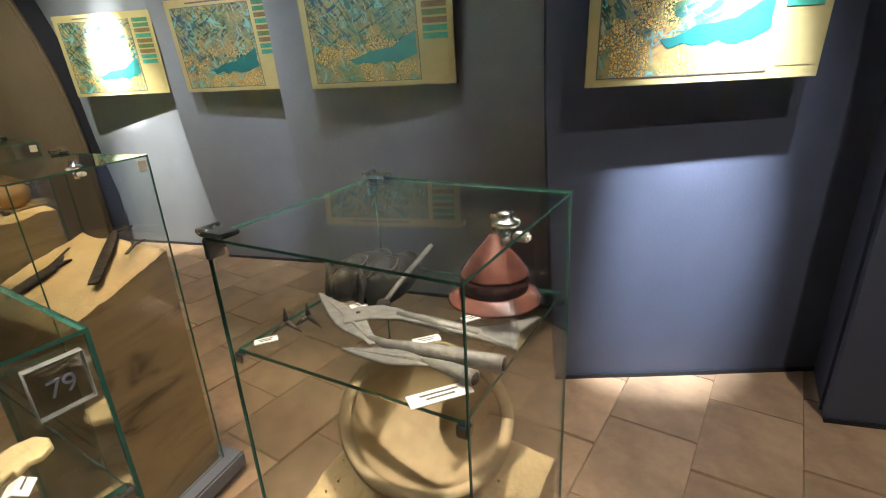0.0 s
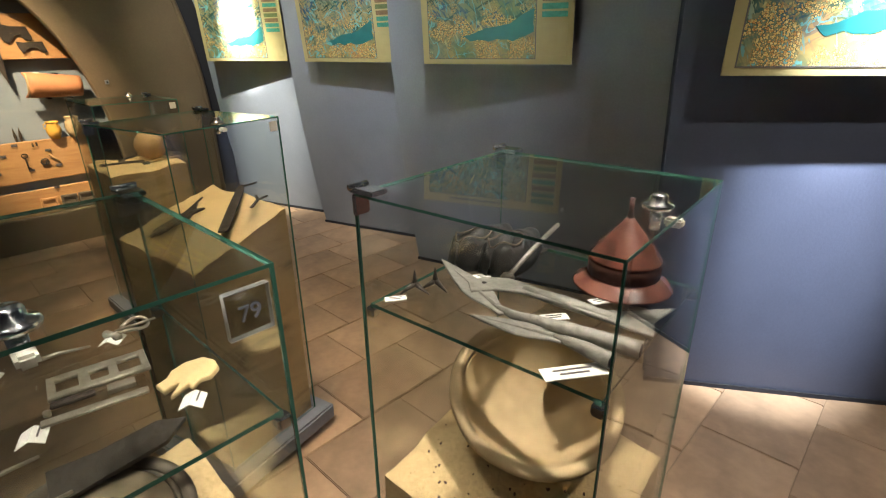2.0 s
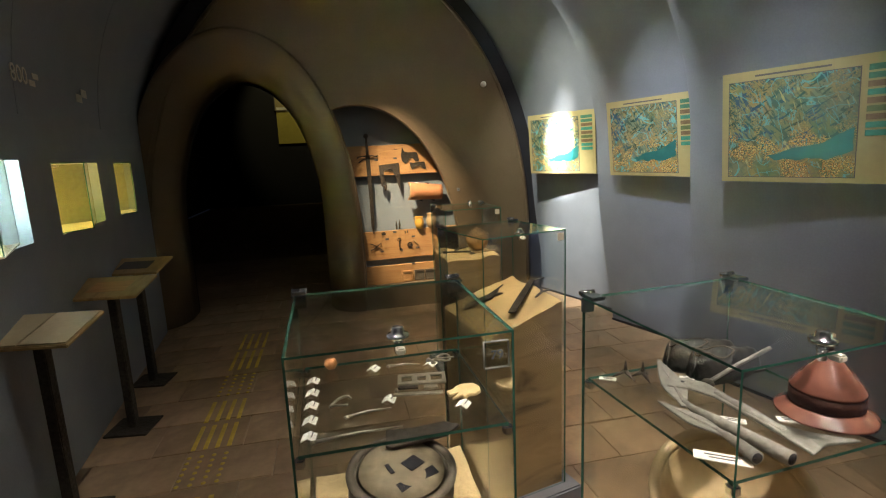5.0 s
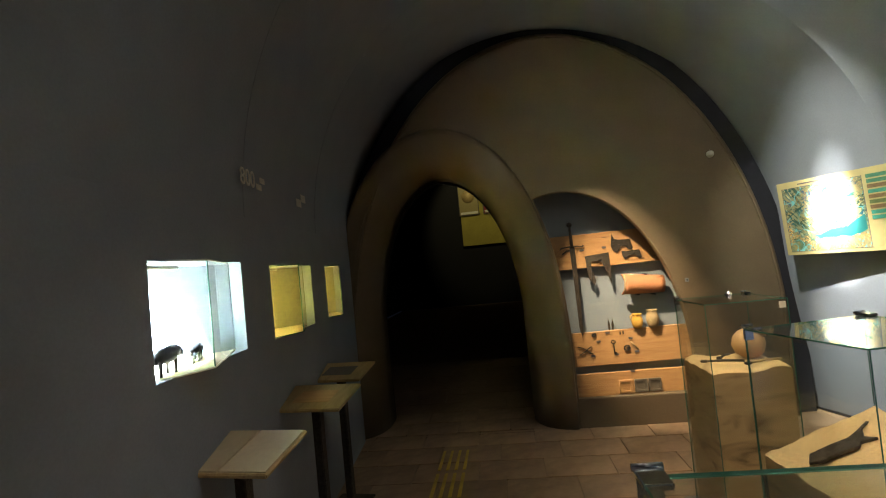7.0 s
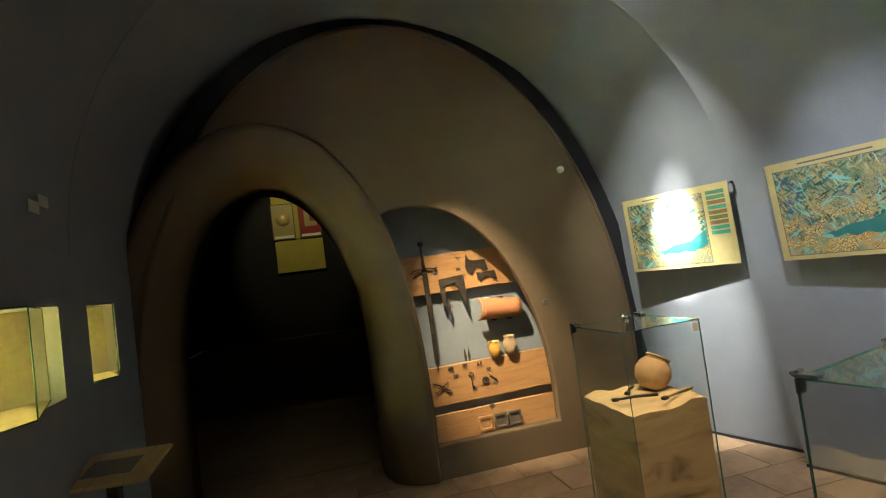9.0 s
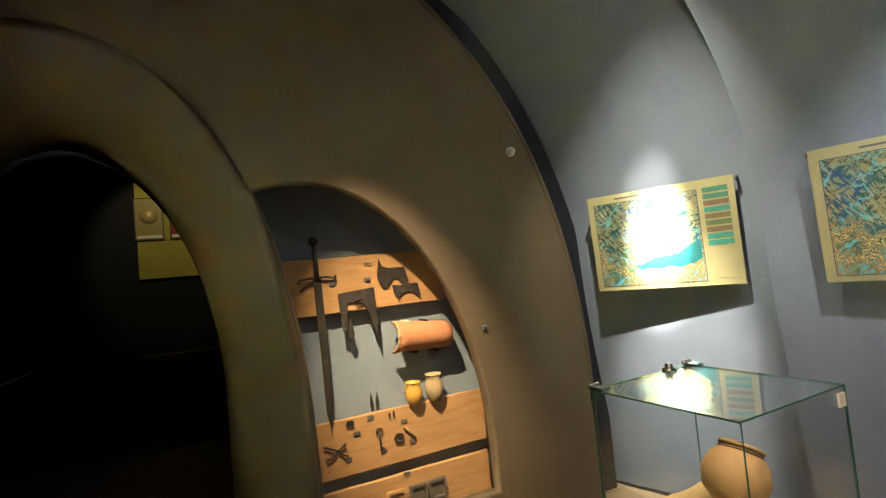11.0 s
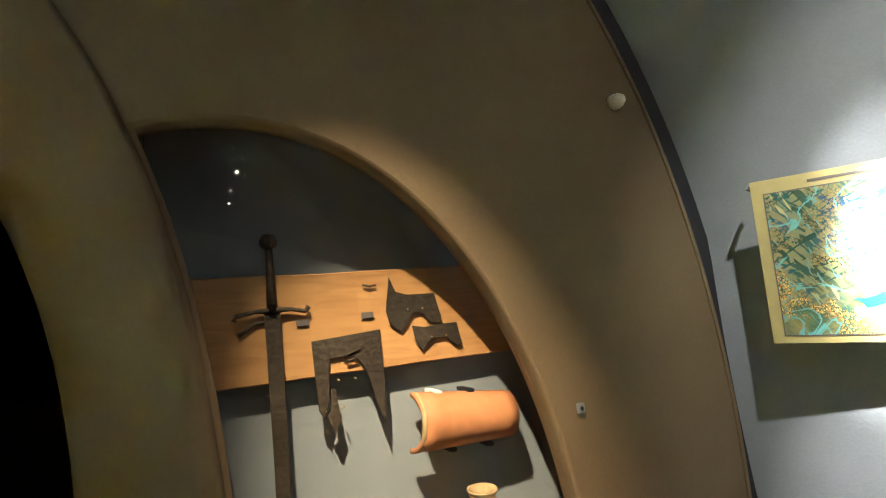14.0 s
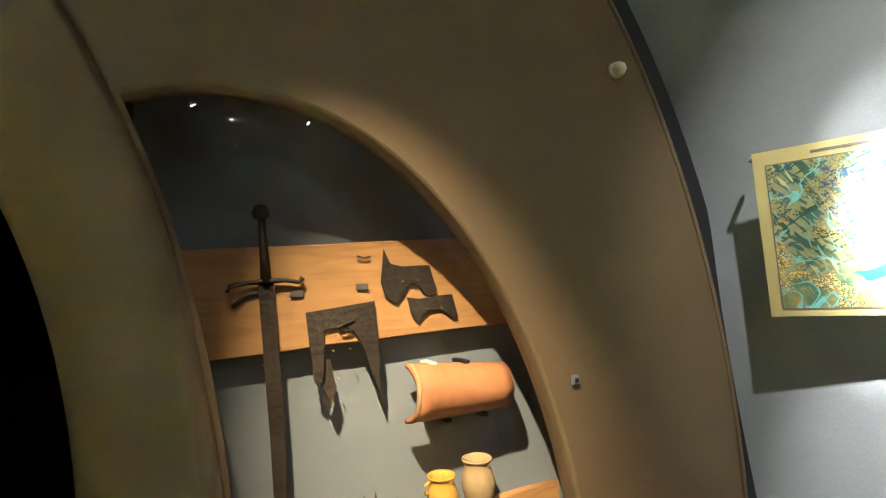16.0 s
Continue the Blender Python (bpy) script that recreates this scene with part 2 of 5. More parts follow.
WOOD = ramped("oak_board", "ShaderNodeTexNoise", [(0.30, (0.35, 0.18, 0.07)), (0.45, (0.41, 0.22, 0.088)), (0.60, (0.46, 0.255, 0.105)), (0.72, (0.39, 0.205, 0.08))], 0.55, 0.12, (1.2, 10, 10), 0.7, 4.0)
PALEWOOD = ramped("pale_board", "ShaderNodeTexNoise", [(0.30, (0.26, 0.165, 0.065)), (0.55, (0.36, 0.24, 0.10)), (0.72, (0.29, 0.19, 0.075))], 0.5, 0.06, (8, 1.4, 8), 0.5, 4.0)
IRON = paint("corroded_iron", (0.055, 0.045, 0.036), 0.6, 0.55, grain=60, vary=0.4, stain=0.4, bump=0.5)
STEEL = paint("grey_old_iron", (0.24, 0.225, 0.20), 0.5, 0.4, grain=90, vary=0.25, stain=0.3, bump=0.35)
CHROME = paint("chrome", (0.72, 0.73, 0.75), 0.16, 1.0, grain=20, vary=0.02, stain=0.02, bump=0)
COPPER = ramped("red_lacquered_helmet", "ShaderNodeTexNoise", [(0.32, (0.075, 0.028, 0.019)), (0.5, (0.155, 0.058, 0.041)), (0.68, (0.23, 0.098, 0.068))], 0.24, 0.35, (1, 1, 1), 0.6, 14)
RUST = paint("dark_rust", (0.06, 0.022, 0.015), 0.55, 0.3, grain=50, vary=0.3, stain=0.3, bump=0.4)
HIDE = paint("worn_hide", (0.10, 0.075, 0.05), 0.6, grain=60, vary=0.3, stain=0.2, bump=0.2)
LEATHER = paint("black_leather", (0.02, 0.018, 0.016), 0.5, grain=70, vary=0.3, stain=0.2, bump=0.4)
CLAY = paint("pale_clay_pottery", (0.37, 0.27, 0.145), 0.75, grain=30, vary=0.14, stain=0.2, bump=0.25)
GREYCLAY = paint("grey_pottery", (0.11, 0.09, 0.066), 0.7, grain=36, vary=0.2, stain=0.25, bump=0.3)
TERRA = paint("terracotta", (0.43, 0.185, 0.085), 0.6, grain=28, vary=0.12, stain=0.14, bump=0.12)
GLAZE = paint("yellow_glaze", (0.55, 0.32, 0.06), 0.25, grain=24, vary=0.15, stain=0.25, bump=0.05)
POT = paint("tan_pottery", (0.40, 0.25, 0.12), 0.7, grain=30, vary=0.12, stain=0.15, bump=0.2)
BOOK = paint("browned_paper", (0.30, 0.235, 0.15), 0.6, grain=40, vary=0.06, stain=0.15, bump=0.05)
PAPER = paint("white_card", (0.78, 0.76, 0.7), 0.6, grain=60, vary=0.03, stain=0.04, bump=0)
INK = paint("grey_print", (0.10, 0.09, 0.09), 0.7, bump=0)
CREAM = paint("cream_print", (0.36, 0.30, 0.14), 0.4, grain=20, vary=0.06, stain=0.1, bump=0)
RIVER = paint("teal_print", (0.015, 0.125, 0.125), 0.4, grain=14, vary=0.12, stain=0.15, bump=0)
BARS = [paint("legend_print", c, 0.4, grain=50, vary=0.3, stain=0.1, bump=0) for c in ((0.05, 0.16, 0.10), (0.16, 0.10, 0.05), (0.04, 0.22, 0.16), (0.09, 0.13, 0.05))]
MAPS = [map_print("map_print", i) for i in range(4)]
GREY = paint("grey_lacquer", (0.15, 0.16, 0.19), 0.5, grain=60, vary=0.05)
YELLOW = paint("yellow_rubber", (0.52, 0.37, 0.05), 0.6, grain=60, vary=0.2, stain=0.3, bump=0.1)
GOLD = paint("old_gold", (0.60, 0.45, 0.22), 0.42, 0.2, grain=50, vary=0.15, stain=0.2, bump=0.35)
BRONZE = paint("silvered_bronze", (0.42, 0.38, 0.30), 0.35, 0.8, grain=70, vary=0.25, stain=0.3, bump=0.3)
LIDCLAY = paint("grey_brown_clay", (0.24, 0.19, 0.12), 0.7, grain=36, vary=0.2, stain=0.3, bump=0.3)
AMBER = paint("orange_clay", (0.55, 0.24, 0.09), 0.6, grain=50, bump=0.15)
GLASS = clear("cabinet_glass", (0.965, 0.98, 0.972))
PANE = clear("niche_glass", (0.97, 0.975, 0.97))
EDGE = paint("green_glass_edge", (0.04, 0.125, 0.092), 0.16, grain=30, vary=0.1, stain=0.3, bump=0, spec=0.8)
ACRYL = clear("acrylic", (0.955, 0.955, 0.94), 1.0)
WHITE = paint("white_plastic", (0.72, 0.69, 0.6), 0.4, grain=30, vary=0.03, bump=0)
GLOWSTRIP = glow("warm_lit_edge", (1.0, 0.85, 0.55), 0.55)
LENS = glow("lamp_lens", (1.0, 0.95, 0.82), 160.0)
SKYBLUE = ramped("painted_pasture", "ShaderNodeTexNoise", [(0.36, (0.05, 0.11, 0.025)), (0.5, (0.14, 0.20, 0.05)), (0.62, (0.28, 0.30, 0.10)), (0.74, (0.10, 0.16, 0.035))], 0.8, 0, (1, 1, 2.5), 0.4, 7)
PALE = paint("pale_painted_sky", (0.66, 0.64, 0.46), 0.85, grain=18, vary=0.06, stain=0.1, bump=0)
TAN = paint("tan_floor_paint", (0.5, 0.4, 0.22), 0.8, grain=60, bump=0.1)
OLIVE = paint("yellow_wall", (0.42, 0.36, 0.08), 0.8, grain=20, vary=0.06)
RED = paint("dark_red_print", (0.26, 0.02, 0.03), 0.6, grain=18, vary=0.1)
LETTER = paint("faint_lettering", (0.46, 0.42, 0.36), 0.7, grain=40, bump=0)

# ---- shapes ----


def to_mesh(bm, smooth=False):
    me = bpy.data.meshes.new("shape")
    bmesh.ops.recalc_face_normals(bm, faces=bm.faces)
    bm.to_mesh(me)
    bm.free()
    for p in me.polygons:
        p.use_smooth = smooth
    return me


def box(sx, sy, sz, bevel=0.003, z0=True):
    """A box centred in x and y, standing on z = 0."""
    bm = bmesh.new()
    bmesh.ops.create_cube(bm, size=1)
    bmesh.ops.transform(bm, matrix=Matrix.Diagonal((sx, sy, sz, 1)), verts=bm.verts)
    if z0:
        bmesh.ops.translate(bm, vec=(0, 0, sz / 2), verts=bm.verts)
    if bevel:
        bmesh.ops.bevel(bm, geom=bm.edges[:], offset=min(bevel, 0.4 * min(sx, sy, sz)), segments=2, affect="EDGES")
    return to_mesh(bm)


def lathe(profile, n=40, wobble=0.0, ring_only=False):
    """A turned body round z from (radius, z) pairs."""
    bm = bmesh.new()
    rings = []
    for r, z in profile:
        ring = []
        for i in range(n):
            a = 2 * math.pi * i / n
            k = 1 + wobble * noise.noise(Vector((math.cos(a) * 1.7, math.sin(a) * 1.7, z * 9)))
            ring.append(bm.verts.new((r * k * math.cos(a), r * k * math.sin(a), z)))
        rings.append(ring)
    for a, b in list(zip(rings, rings[1:])) + ([(rings[-1], rings[0])] if ring_only else []):
        for i in range(n):
            bm.faces.new((a[i], a[(i + 1) % n], b[(i + 1) % n], b[i]))
    for ring in () if ring_only else (rings[0], rings[-1]):
        if sum((v.co.x ** 2 + v.co.y ** 2) for v in ring) > 1e-7:
            bm.faces.new(ring)
    bmesh.ops.remove_doubles(bm, verts=bm.verts, dist=1e-5)
    return to_mesh(bm, True)


def tube(points, radius, n=10, taper=None, flat=1.0):
    """A round bar along points; taper gives a radius factor for each."""
    bm = bmesh.new()
    rings = []
    pts = [Vector(p) for p in points]
    for i, p in enumerate(pts):
        d = (pts[min(i + 1, len(pts) - 1)] - pts[max(i - 1, 0)]).normalized()
        u = d.cross(Vector((0, 0, 1)) if abs(d.z) < 0.9 else Vector((1, 0, 0))).normalized()
        w = u.cross(d)
        r = radius * (taper[i] if taper else 1)
        rings.append([bm.verts.new(p + r * (math.cos(2 * math.pi * k / n) * u + flat * math.sin(2 * math.pi * k / n) * w)) for k in range(n)])
    for a, b in zip(rings, rings[1:]):
        for k in range(n):
            bm.faces.new((a[k], a[(k + 1) % n], b[(k + 1) % n], b[k]))
    bm.faces.new(rings[0])
    bm.faces.new(rings[-1])
    return to_mesh(bm, True)


def plate(outlines, depth, bevel=0.0):
    """A flat plate in x and y from closed outlines (the inner ones are holes), depth thick about z = 0."""
    cu = bpy.data.curves.new("outline", "CURVE")
    cu.dimensions, cu.fill_mode, cu.extrude, cu.bevel_depth, cu.bevel_resolution = "2D", "BOTH", depth / 2 - bevel, bevel, 1
    for pts in outlines:
        sp = cu.splines.new("POLY")
        sp.points.add(len(pts) - 1)
        for p, q in zip(sp.points, pts):
            p.co = (q[0], q[1], 0, 1)
        sp.use_cyclic_u = True
    ob = new("outline", cu)
    bpy.context.view_layer.update()
    me = bpy.data.meshes.new_from_object(ob.evaluated_get(bpy.context.evaluated_depsgraph_get()))
    bpy.data.objects.remove(ob)
    bpy.data.curves.remove(cu)
    me.materials.clear()
    return me


def letters(text, size, depth=0.001):
    cu = bpy.data.curves.new("text", "FONT")
    cu.body, cu.size, cu.extrude, cu.align_x, cu.align_y = text, size, depth, "CENTER", "CENTER"
    ob = new("text", cu)
    bpy.context.view_layer.update()
    me = bpy.data.meshes.new_from_object(ob.evaluated_get(bpy.context.evaluated_depsgraph_get()))
    bpy.data.objects.remove(ob)
    bpy.data.curves.remove(cu)
    me.materials.clear()
    return me


def sheet(rows, smooth=True, thick=0.0, flip=False):
    """A grid of points joined into quads, given thickness by a modifier when it is linked."""
    bm = bmesh.new()
    vs = [[bm.verts.new(p) for p in row] for row in rows]
    for a, b in zip(vs, vs[1:]):
        for i in range(len(a) - 1):
            f = (a[i], a[i + 1], b[i + 1], b[i])
            bm.faces.new(f[::-1] if flip else f)
    me = bpy.data.meshes.new("sheet")
    bm.to_mesh(me)
    bm.free()
    for p in me.polygons:
        p.use_smooth = smooth
    return me


def part(name, me, material, parent=None, m=None, label=""):
    """Links a mesh as one object, under a thing or a part if one is given."""
    if not me.materials:
        me.materials.append(material)
    ob = new(name, me)
    ob.parent = parent
    if m is not None:
        ob.matrix_basis = m
    return tagged(ob, label)


# the stand that a thing is laid out on, set in the room; things inside a cabinet are given in its own plan
ROOM = Matrix.Identity(4)
stand = [ROOM]


def thing(name, m, label, category, group="", kind=""):
    ob = new(name)
    ob.empty_display_size = 0.1
    ob.matrix_basis = stand[-1] @ m
    return tagged(ob, label, category, group, kind)


def solid(ob, thick, offset=-1.0, rim=True):
    mod = ob.modifiers.new("thickness", "SOLIDIFY")
    mod.thickness, mod.offset = thick, offset
    mod.use_rim = rim
    return ob


def arch(cx, hw, spring, rise, n=40, foot=0.0, full=1.0):
    """Closed outline of an upright opening with an elliptical head; full under 1 makes its shoulders squarer."""
    pts = [(cx + hw, foot)]
    pts += [(cx + hw * math.cos(math.pi * i / n), spring + rise * abs(math.sin(math.pi * i / n)) ** full) for i in range(n + 1)]
    return pts + [(cx - hw, foot)]


UP = pose(0, 0, 0, 90)

# ---- large structure ----
CX, SPRING, RISE, LEAN = 1.25, 1.6, 2.15, 0.20


WEST_X, WEST_SLOPE, WEST_TOP = 0.432, 0.095, 1.92


def west_face(y):
    """The room side of the west partition at y."""
    return WEST_X - WEST_SLOPE * (y + 6.0) + 0.06


def section(hw, y, a0, a1, n):
    """Points of the vault's cross-section at y, from angle a0 to a1 (radians from the right-hand spring); it comes down on the partition in the west."""
    out = []
    for i in range(n + 1):
        a = a0 + (a1 - a0) * i / n
        if math.cos(a) > 0:
            out.append((CX + hw * math.cos(a), y, SPRING + RISE * math.sin(a)))
        else:
            out.append((CX + (CX - west_face(y)) * math.cos(a), y, WEST_TOP + (SPRING + RISE - WEST_TOP) * math.sin(a)))
    return out


def lower(x, y, n=8):
    """The leaning wall below the spring, from the floor up."""
    return [(x + LEAN * (1 - i / n) ** 1.5, y, SPRING * i / n) for i in range(n)]


# each bay: north edge y and x, south edge y and x, of the wall at the spring
BAYS = [(6.2, 3.12, 4.22, 3.73), (4.19, 3.50, 2.95, 3.88), (2.92, 3.47, 1.06, 3.94), (1.03, 3.16, -0.04, 3.84), (-0.07, 3.42, -1.9, 4.0), (-1.94, 3.42, -3.9, 4.0), (-3.94, 3.4, -6.2, 4.0)]
SEAM = radians(38)
for k, (yn, xn, ys, xs) in enumerate(BAYS):
    mat = NAVY if k >= 3 else WALL
    north, south = lower(xn, yn) + section(xn - CX, yn, 0, SEAM, 10), lower(xs, ys) + section(xs - CX, ys, 0, SEAM, 10)
    rows = [[tuple(Vector(a).lerp(Vector(b), j / 8)) for a, b in zip(north, south)] for j in range(9)]
    w = part("wall_east_%d" % (k + 1), sheet(rows), mat)
    tagged(solid(w, 0.06, 1, False), "matt blue-grey painted vault wall leaning inwards", "wall", kind="structure")
    # shade of the gap between wall and floor, as a thin black strip
    gap_strip = [[(xn + LEAN - 0.014, yn, z) for z in (0.0, 0.022)], [(xs + LEAN - 0.014, ys, z) for z in (0.0, 0.022)]]
    g = part("foot_gap_shade_%d" % (k + 1), sheet(gap_strip, False), BLACK)
    tagged(solid(g, 0.008, 0), "black strip for the shade in the gap at the wall's foot", "baseboard", kind="structure")
    north, south = section(xn - CX, yn, SEAM, math.pi, 34), section(xs - CX, ys, SEAM, math.pi, 34)
    rows = [[tuple(Vector(a).lerp(Vector(b), j / 8)) for a, b in zip(north, south)] for j in range(9)]
    c = part("ceiling_vault_%d" % (k + 1), sheet(rows), mat)
    tagged(solid(c, 0.06, 1, False), "matt grey painted barrel vault ceiling", "ceiling", kind="structure")
    if k:
        yp, xp = BAYS[k - 1][2], BAYS[k - 1][3]
        big = lower(xp + 0.03, yp) + section(xp + 0.03 - CX, yp, 0, math.pi, 44)
        small = lower(xn, yn) + section(xn - CX, yn, 0, math.pi, 44)
        r = part("wall_step_%d" % k, sheet([big, small], False), mat)
        tagged(solid(r, 0.004, 0), "grey painted step between two vault bays", "wall", kind="structure")

END = 5.33
outer = arch(1.335, 1.925, 0.8, 2.825, 64, 0.0)
band = arch(0.307, 1.105, 0.3, 2.59, 48, 0.0, 0.714)
DOOR = (0.307, 0.73, 1.0, 1.48)


def band_x(z):
    u = (z - 0.3) / 2.6
    return 0.307 + 1.12 * (math.sqrt(max(0, 1 - u ** 2.8)) if u > 0 else 1)


niche = [(1.44 + 1.055 * math.cos(a), 0.5 + 1.675 * math.sin(a)) for a in [math.pi * i / 80 for i in range(0, 54)]]
niche = [p for p in niche if p[0] > band_x(p[1])]
niche = [(2.495, 0.255)] + niche + [(band_x(z), z) for z in [2.08 - 0.1 * i for i in range(19)] if z > 0.28] + [(band_x(0.25), 0.25)]
outer_cut = [(x, z) for x, z in outer]
wall_n = part("wall_north", plate([outer_cut, [(x, z - 0.02 if z == 0 else z) for x, z in band], niche], 0.07, 0.012), BROWN, None, pose(0, END + 0.035, 0) @ UP)
tagged(wall_n, "brown plaster end wall with rounded arched edge", "wall", kind="structure")

# the gap's shade, put in as a black sheet behind the arch
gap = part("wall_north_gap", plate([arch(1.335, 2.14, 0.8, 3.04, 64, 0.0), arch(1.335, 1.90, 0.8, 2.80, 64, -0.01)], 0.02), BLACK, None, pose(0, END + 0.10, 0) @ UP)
tagged(gap, "black sheet for the shade in the gap round the end wall", "wall", kind="structure")

slit = [(x - 0.078, END + 0.05, z) for x, z in outer if x < 0.2 and 1.15 < z < 2.25]
# no lamp here: an added glowing tube stands for the edge catching light
slit_glow = thing("slit_glow", pose(0, 0, 0), "thin glowing tube added for the lit edge beside the arched wall", "light strip")
part("tube", tube(slit, 0.007, 6), GLOWSTRIP, slit_glow)

# the end wall's edge rolls back into the gap
edge_rows = [[(x, END + y, z) for x, z in arch(1.335, 1.92 + d, 0.8, 2.82 + d, 64, 0.0)] for d, y in ((0.0, 0.002), (0.018, 0.006), (0.034, 0.018), (0.046, 0.04), (0.050, 0.07), (0.050, 0.09))]
rolled = part("wall_north_edge", sheet(edge_rows, True, flip=True), BROWN)
tagged(solid(rolled, 0.01, 1), "rolled brown plaster edge of the end wall", "wall", kind="structure")

# rounded surround of the doorway
rows = []
N = 48
prof = [(0.0, -0.012), (0.05, -0.03), (0.15, -0.028), (0.35, -0.01), (0.55, 0.03), (0.75, 0.10), (0.9, 0.20), (1.0, 0.34), (1.0, 0.62)]
for k, y in prof:
    hw, sp, ri = 1.115 + (DOOR[1] - 1.115) * k, 0.3 + (DOOR[2] - 0.3) * k, 2.60 + (DOOR[3] - 2.60) * k
    rows.append([(x, END + y, z) for x, z in arch(DOOR[0], hw, sp, ri, N, 0.0, 0.714 + 0.286 * k)])
door_band = part("door_surround", sheet(rows, True, flip=True), BROWN)
tagged(solid(door_band, 0.02, 1), "brown plaster surround curving into the dark doorway", "door surround", kind="structure")
# added backing, coloured black for the unlit space behind the shell
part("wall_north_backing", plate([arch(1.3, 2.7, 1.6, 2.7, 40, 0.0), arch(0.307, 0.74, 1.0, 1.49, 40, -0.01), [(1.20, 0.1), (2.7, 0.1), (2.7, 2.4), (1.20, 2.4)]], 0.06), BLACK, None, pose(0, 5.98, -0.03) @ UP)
tagged(bpy.data.objects["wall_north_backing"], "backing behind the end wall shell, black for the unlit depth", "wall", kind="structure")

# niche lining
back_y = 5.65
lining = part("niche_lining", sheet([[(x, y, z) for x, z in niche + niche[:1]] for y in (END + 0.05, END + 0.085)], False), BROWN)
tagged(solid(lining, 0.02, 0), "thin brown plaster rim of the display niche", "niche", kind="structure")
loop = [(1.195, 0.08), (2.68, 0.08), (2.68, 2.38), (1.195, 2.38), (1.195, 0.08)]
# black sides put the shade of the niche's unlit top into the colour
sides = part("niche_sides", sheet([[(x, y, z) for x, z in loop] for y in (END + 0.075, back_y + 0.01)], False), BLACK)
tagged(solid(sides, 0.02, 0), "sides of the display niche behind glass, black for unlit depth", "niche", kind="structure")
nb = part("niche_back", plate([[(1.205, 0.09), (2.67, 0.09), (2.67, 2.37), (1.205, 2.37)]], 0.03), NICHE, None, pose(0, back_y + 0.015, 0) @ UP)
tagged(nb, "grey-blue painted back of the display niche", "niche", kind="structure")
pane = part("niche_glass", plate([[(x, z) for x, z in niche]], 0.006), PANE, None, pose(0, END + 0.062, 0) @ UP)
tagged(pane, "clear glass pane closing the display niche", "glass pane", kind="structure")
pane.visible_shadow = False

# left partition with the three show windows
A0 = Vector((WEST_X, -6.0, 0))
LW = Matrix.Translation(A0) @ pose(0, 0, 0, 0, 0, 90 + math.degrees(math.atan(WEST_SLOPE))) @ UP
kx = math.sqrt(1 + WEST_SLOPE ** 2)


def along(y):
    return (y + 6.0) * kx


SHOW = [(2.10, 2.83, 1.285, 1.695), (3.20, 3.98, 1.275, 1.68), (4.36, 4.86, 1.275, 1.678)]
holes = [[(along(a), z0), (along(b), z0), (along(b), z1), (along(a), z1)] for a, b, z0, z1 in SHOW]
left = part("wall_west", plate([[(0, 0), (along(5.3), 0), (along(5.3), WEST_TOP), (0, WEST_TOP)]] + holes, 0.06), WALL, None, LW @ pose(0, 0, 0.03))
tagged(left, "dark blue-grey painted partition with lit show windows", "wall", kind="structure")
part("wall_west_outer", sheet([[(-1.6, y, z) for z in (0, 4.2)] for y in (-6.2, 9.6)], False), BLACK)
tagged(solid(bpy.data.objects["wall_west_outer"], 0.05, 0), "black outer wall", "wall", kind="structure")

# unlit room beyond the doorway; its darkness is put into black surfaces
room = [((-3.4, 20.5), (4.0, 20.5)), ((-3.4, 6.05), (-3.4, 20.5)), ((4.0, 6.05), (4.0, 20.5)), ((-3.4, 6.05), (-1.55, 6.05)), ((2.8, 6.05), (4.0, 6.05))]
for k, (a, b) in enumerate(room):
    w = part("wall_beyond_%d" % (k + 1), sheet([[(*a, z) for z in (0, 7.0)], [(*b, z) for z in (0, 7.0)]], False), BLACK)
    tagged(solid(w, 0.05, 0), "wall of the unlit room, its darkness painted in black", "wall", kind="structure")
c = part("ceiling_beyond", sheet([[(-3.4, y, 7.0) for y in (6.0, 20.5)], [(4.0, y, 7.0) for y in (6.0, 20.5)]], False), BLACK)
tagged(solid(c, 0.05, 0), "ceiling of the unlit room, its darkness painted in black", "ceiling", kind="structure")
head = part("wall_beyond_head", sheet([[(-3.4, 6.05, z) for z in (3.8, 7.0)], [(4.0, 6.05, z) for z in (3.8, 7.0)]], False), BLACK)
tagged(solid(head, 0.05, 0), "wall over the doorway, black for the unlit room", "wall", kind="structure")
c = part("wall_south", sheet([[(-1.6, -6.1, z) for z in (0, 4.2)], [(4.4, -6.1, z) for z in (0, 4.2)]], False), NAVY)
tagged(solid(c, 0.05, 0), "dark painted end wall", "wall", kind="structure")

floor = part("floor", box(7.8, 27.2, 0.1, 0), JOINT, None, pose(0.6, 7.2, -0.112))
tagged(floor, "sandstone paved floor with dark joints", "floor", kind="structure")

# ---- maps on the east wall ----


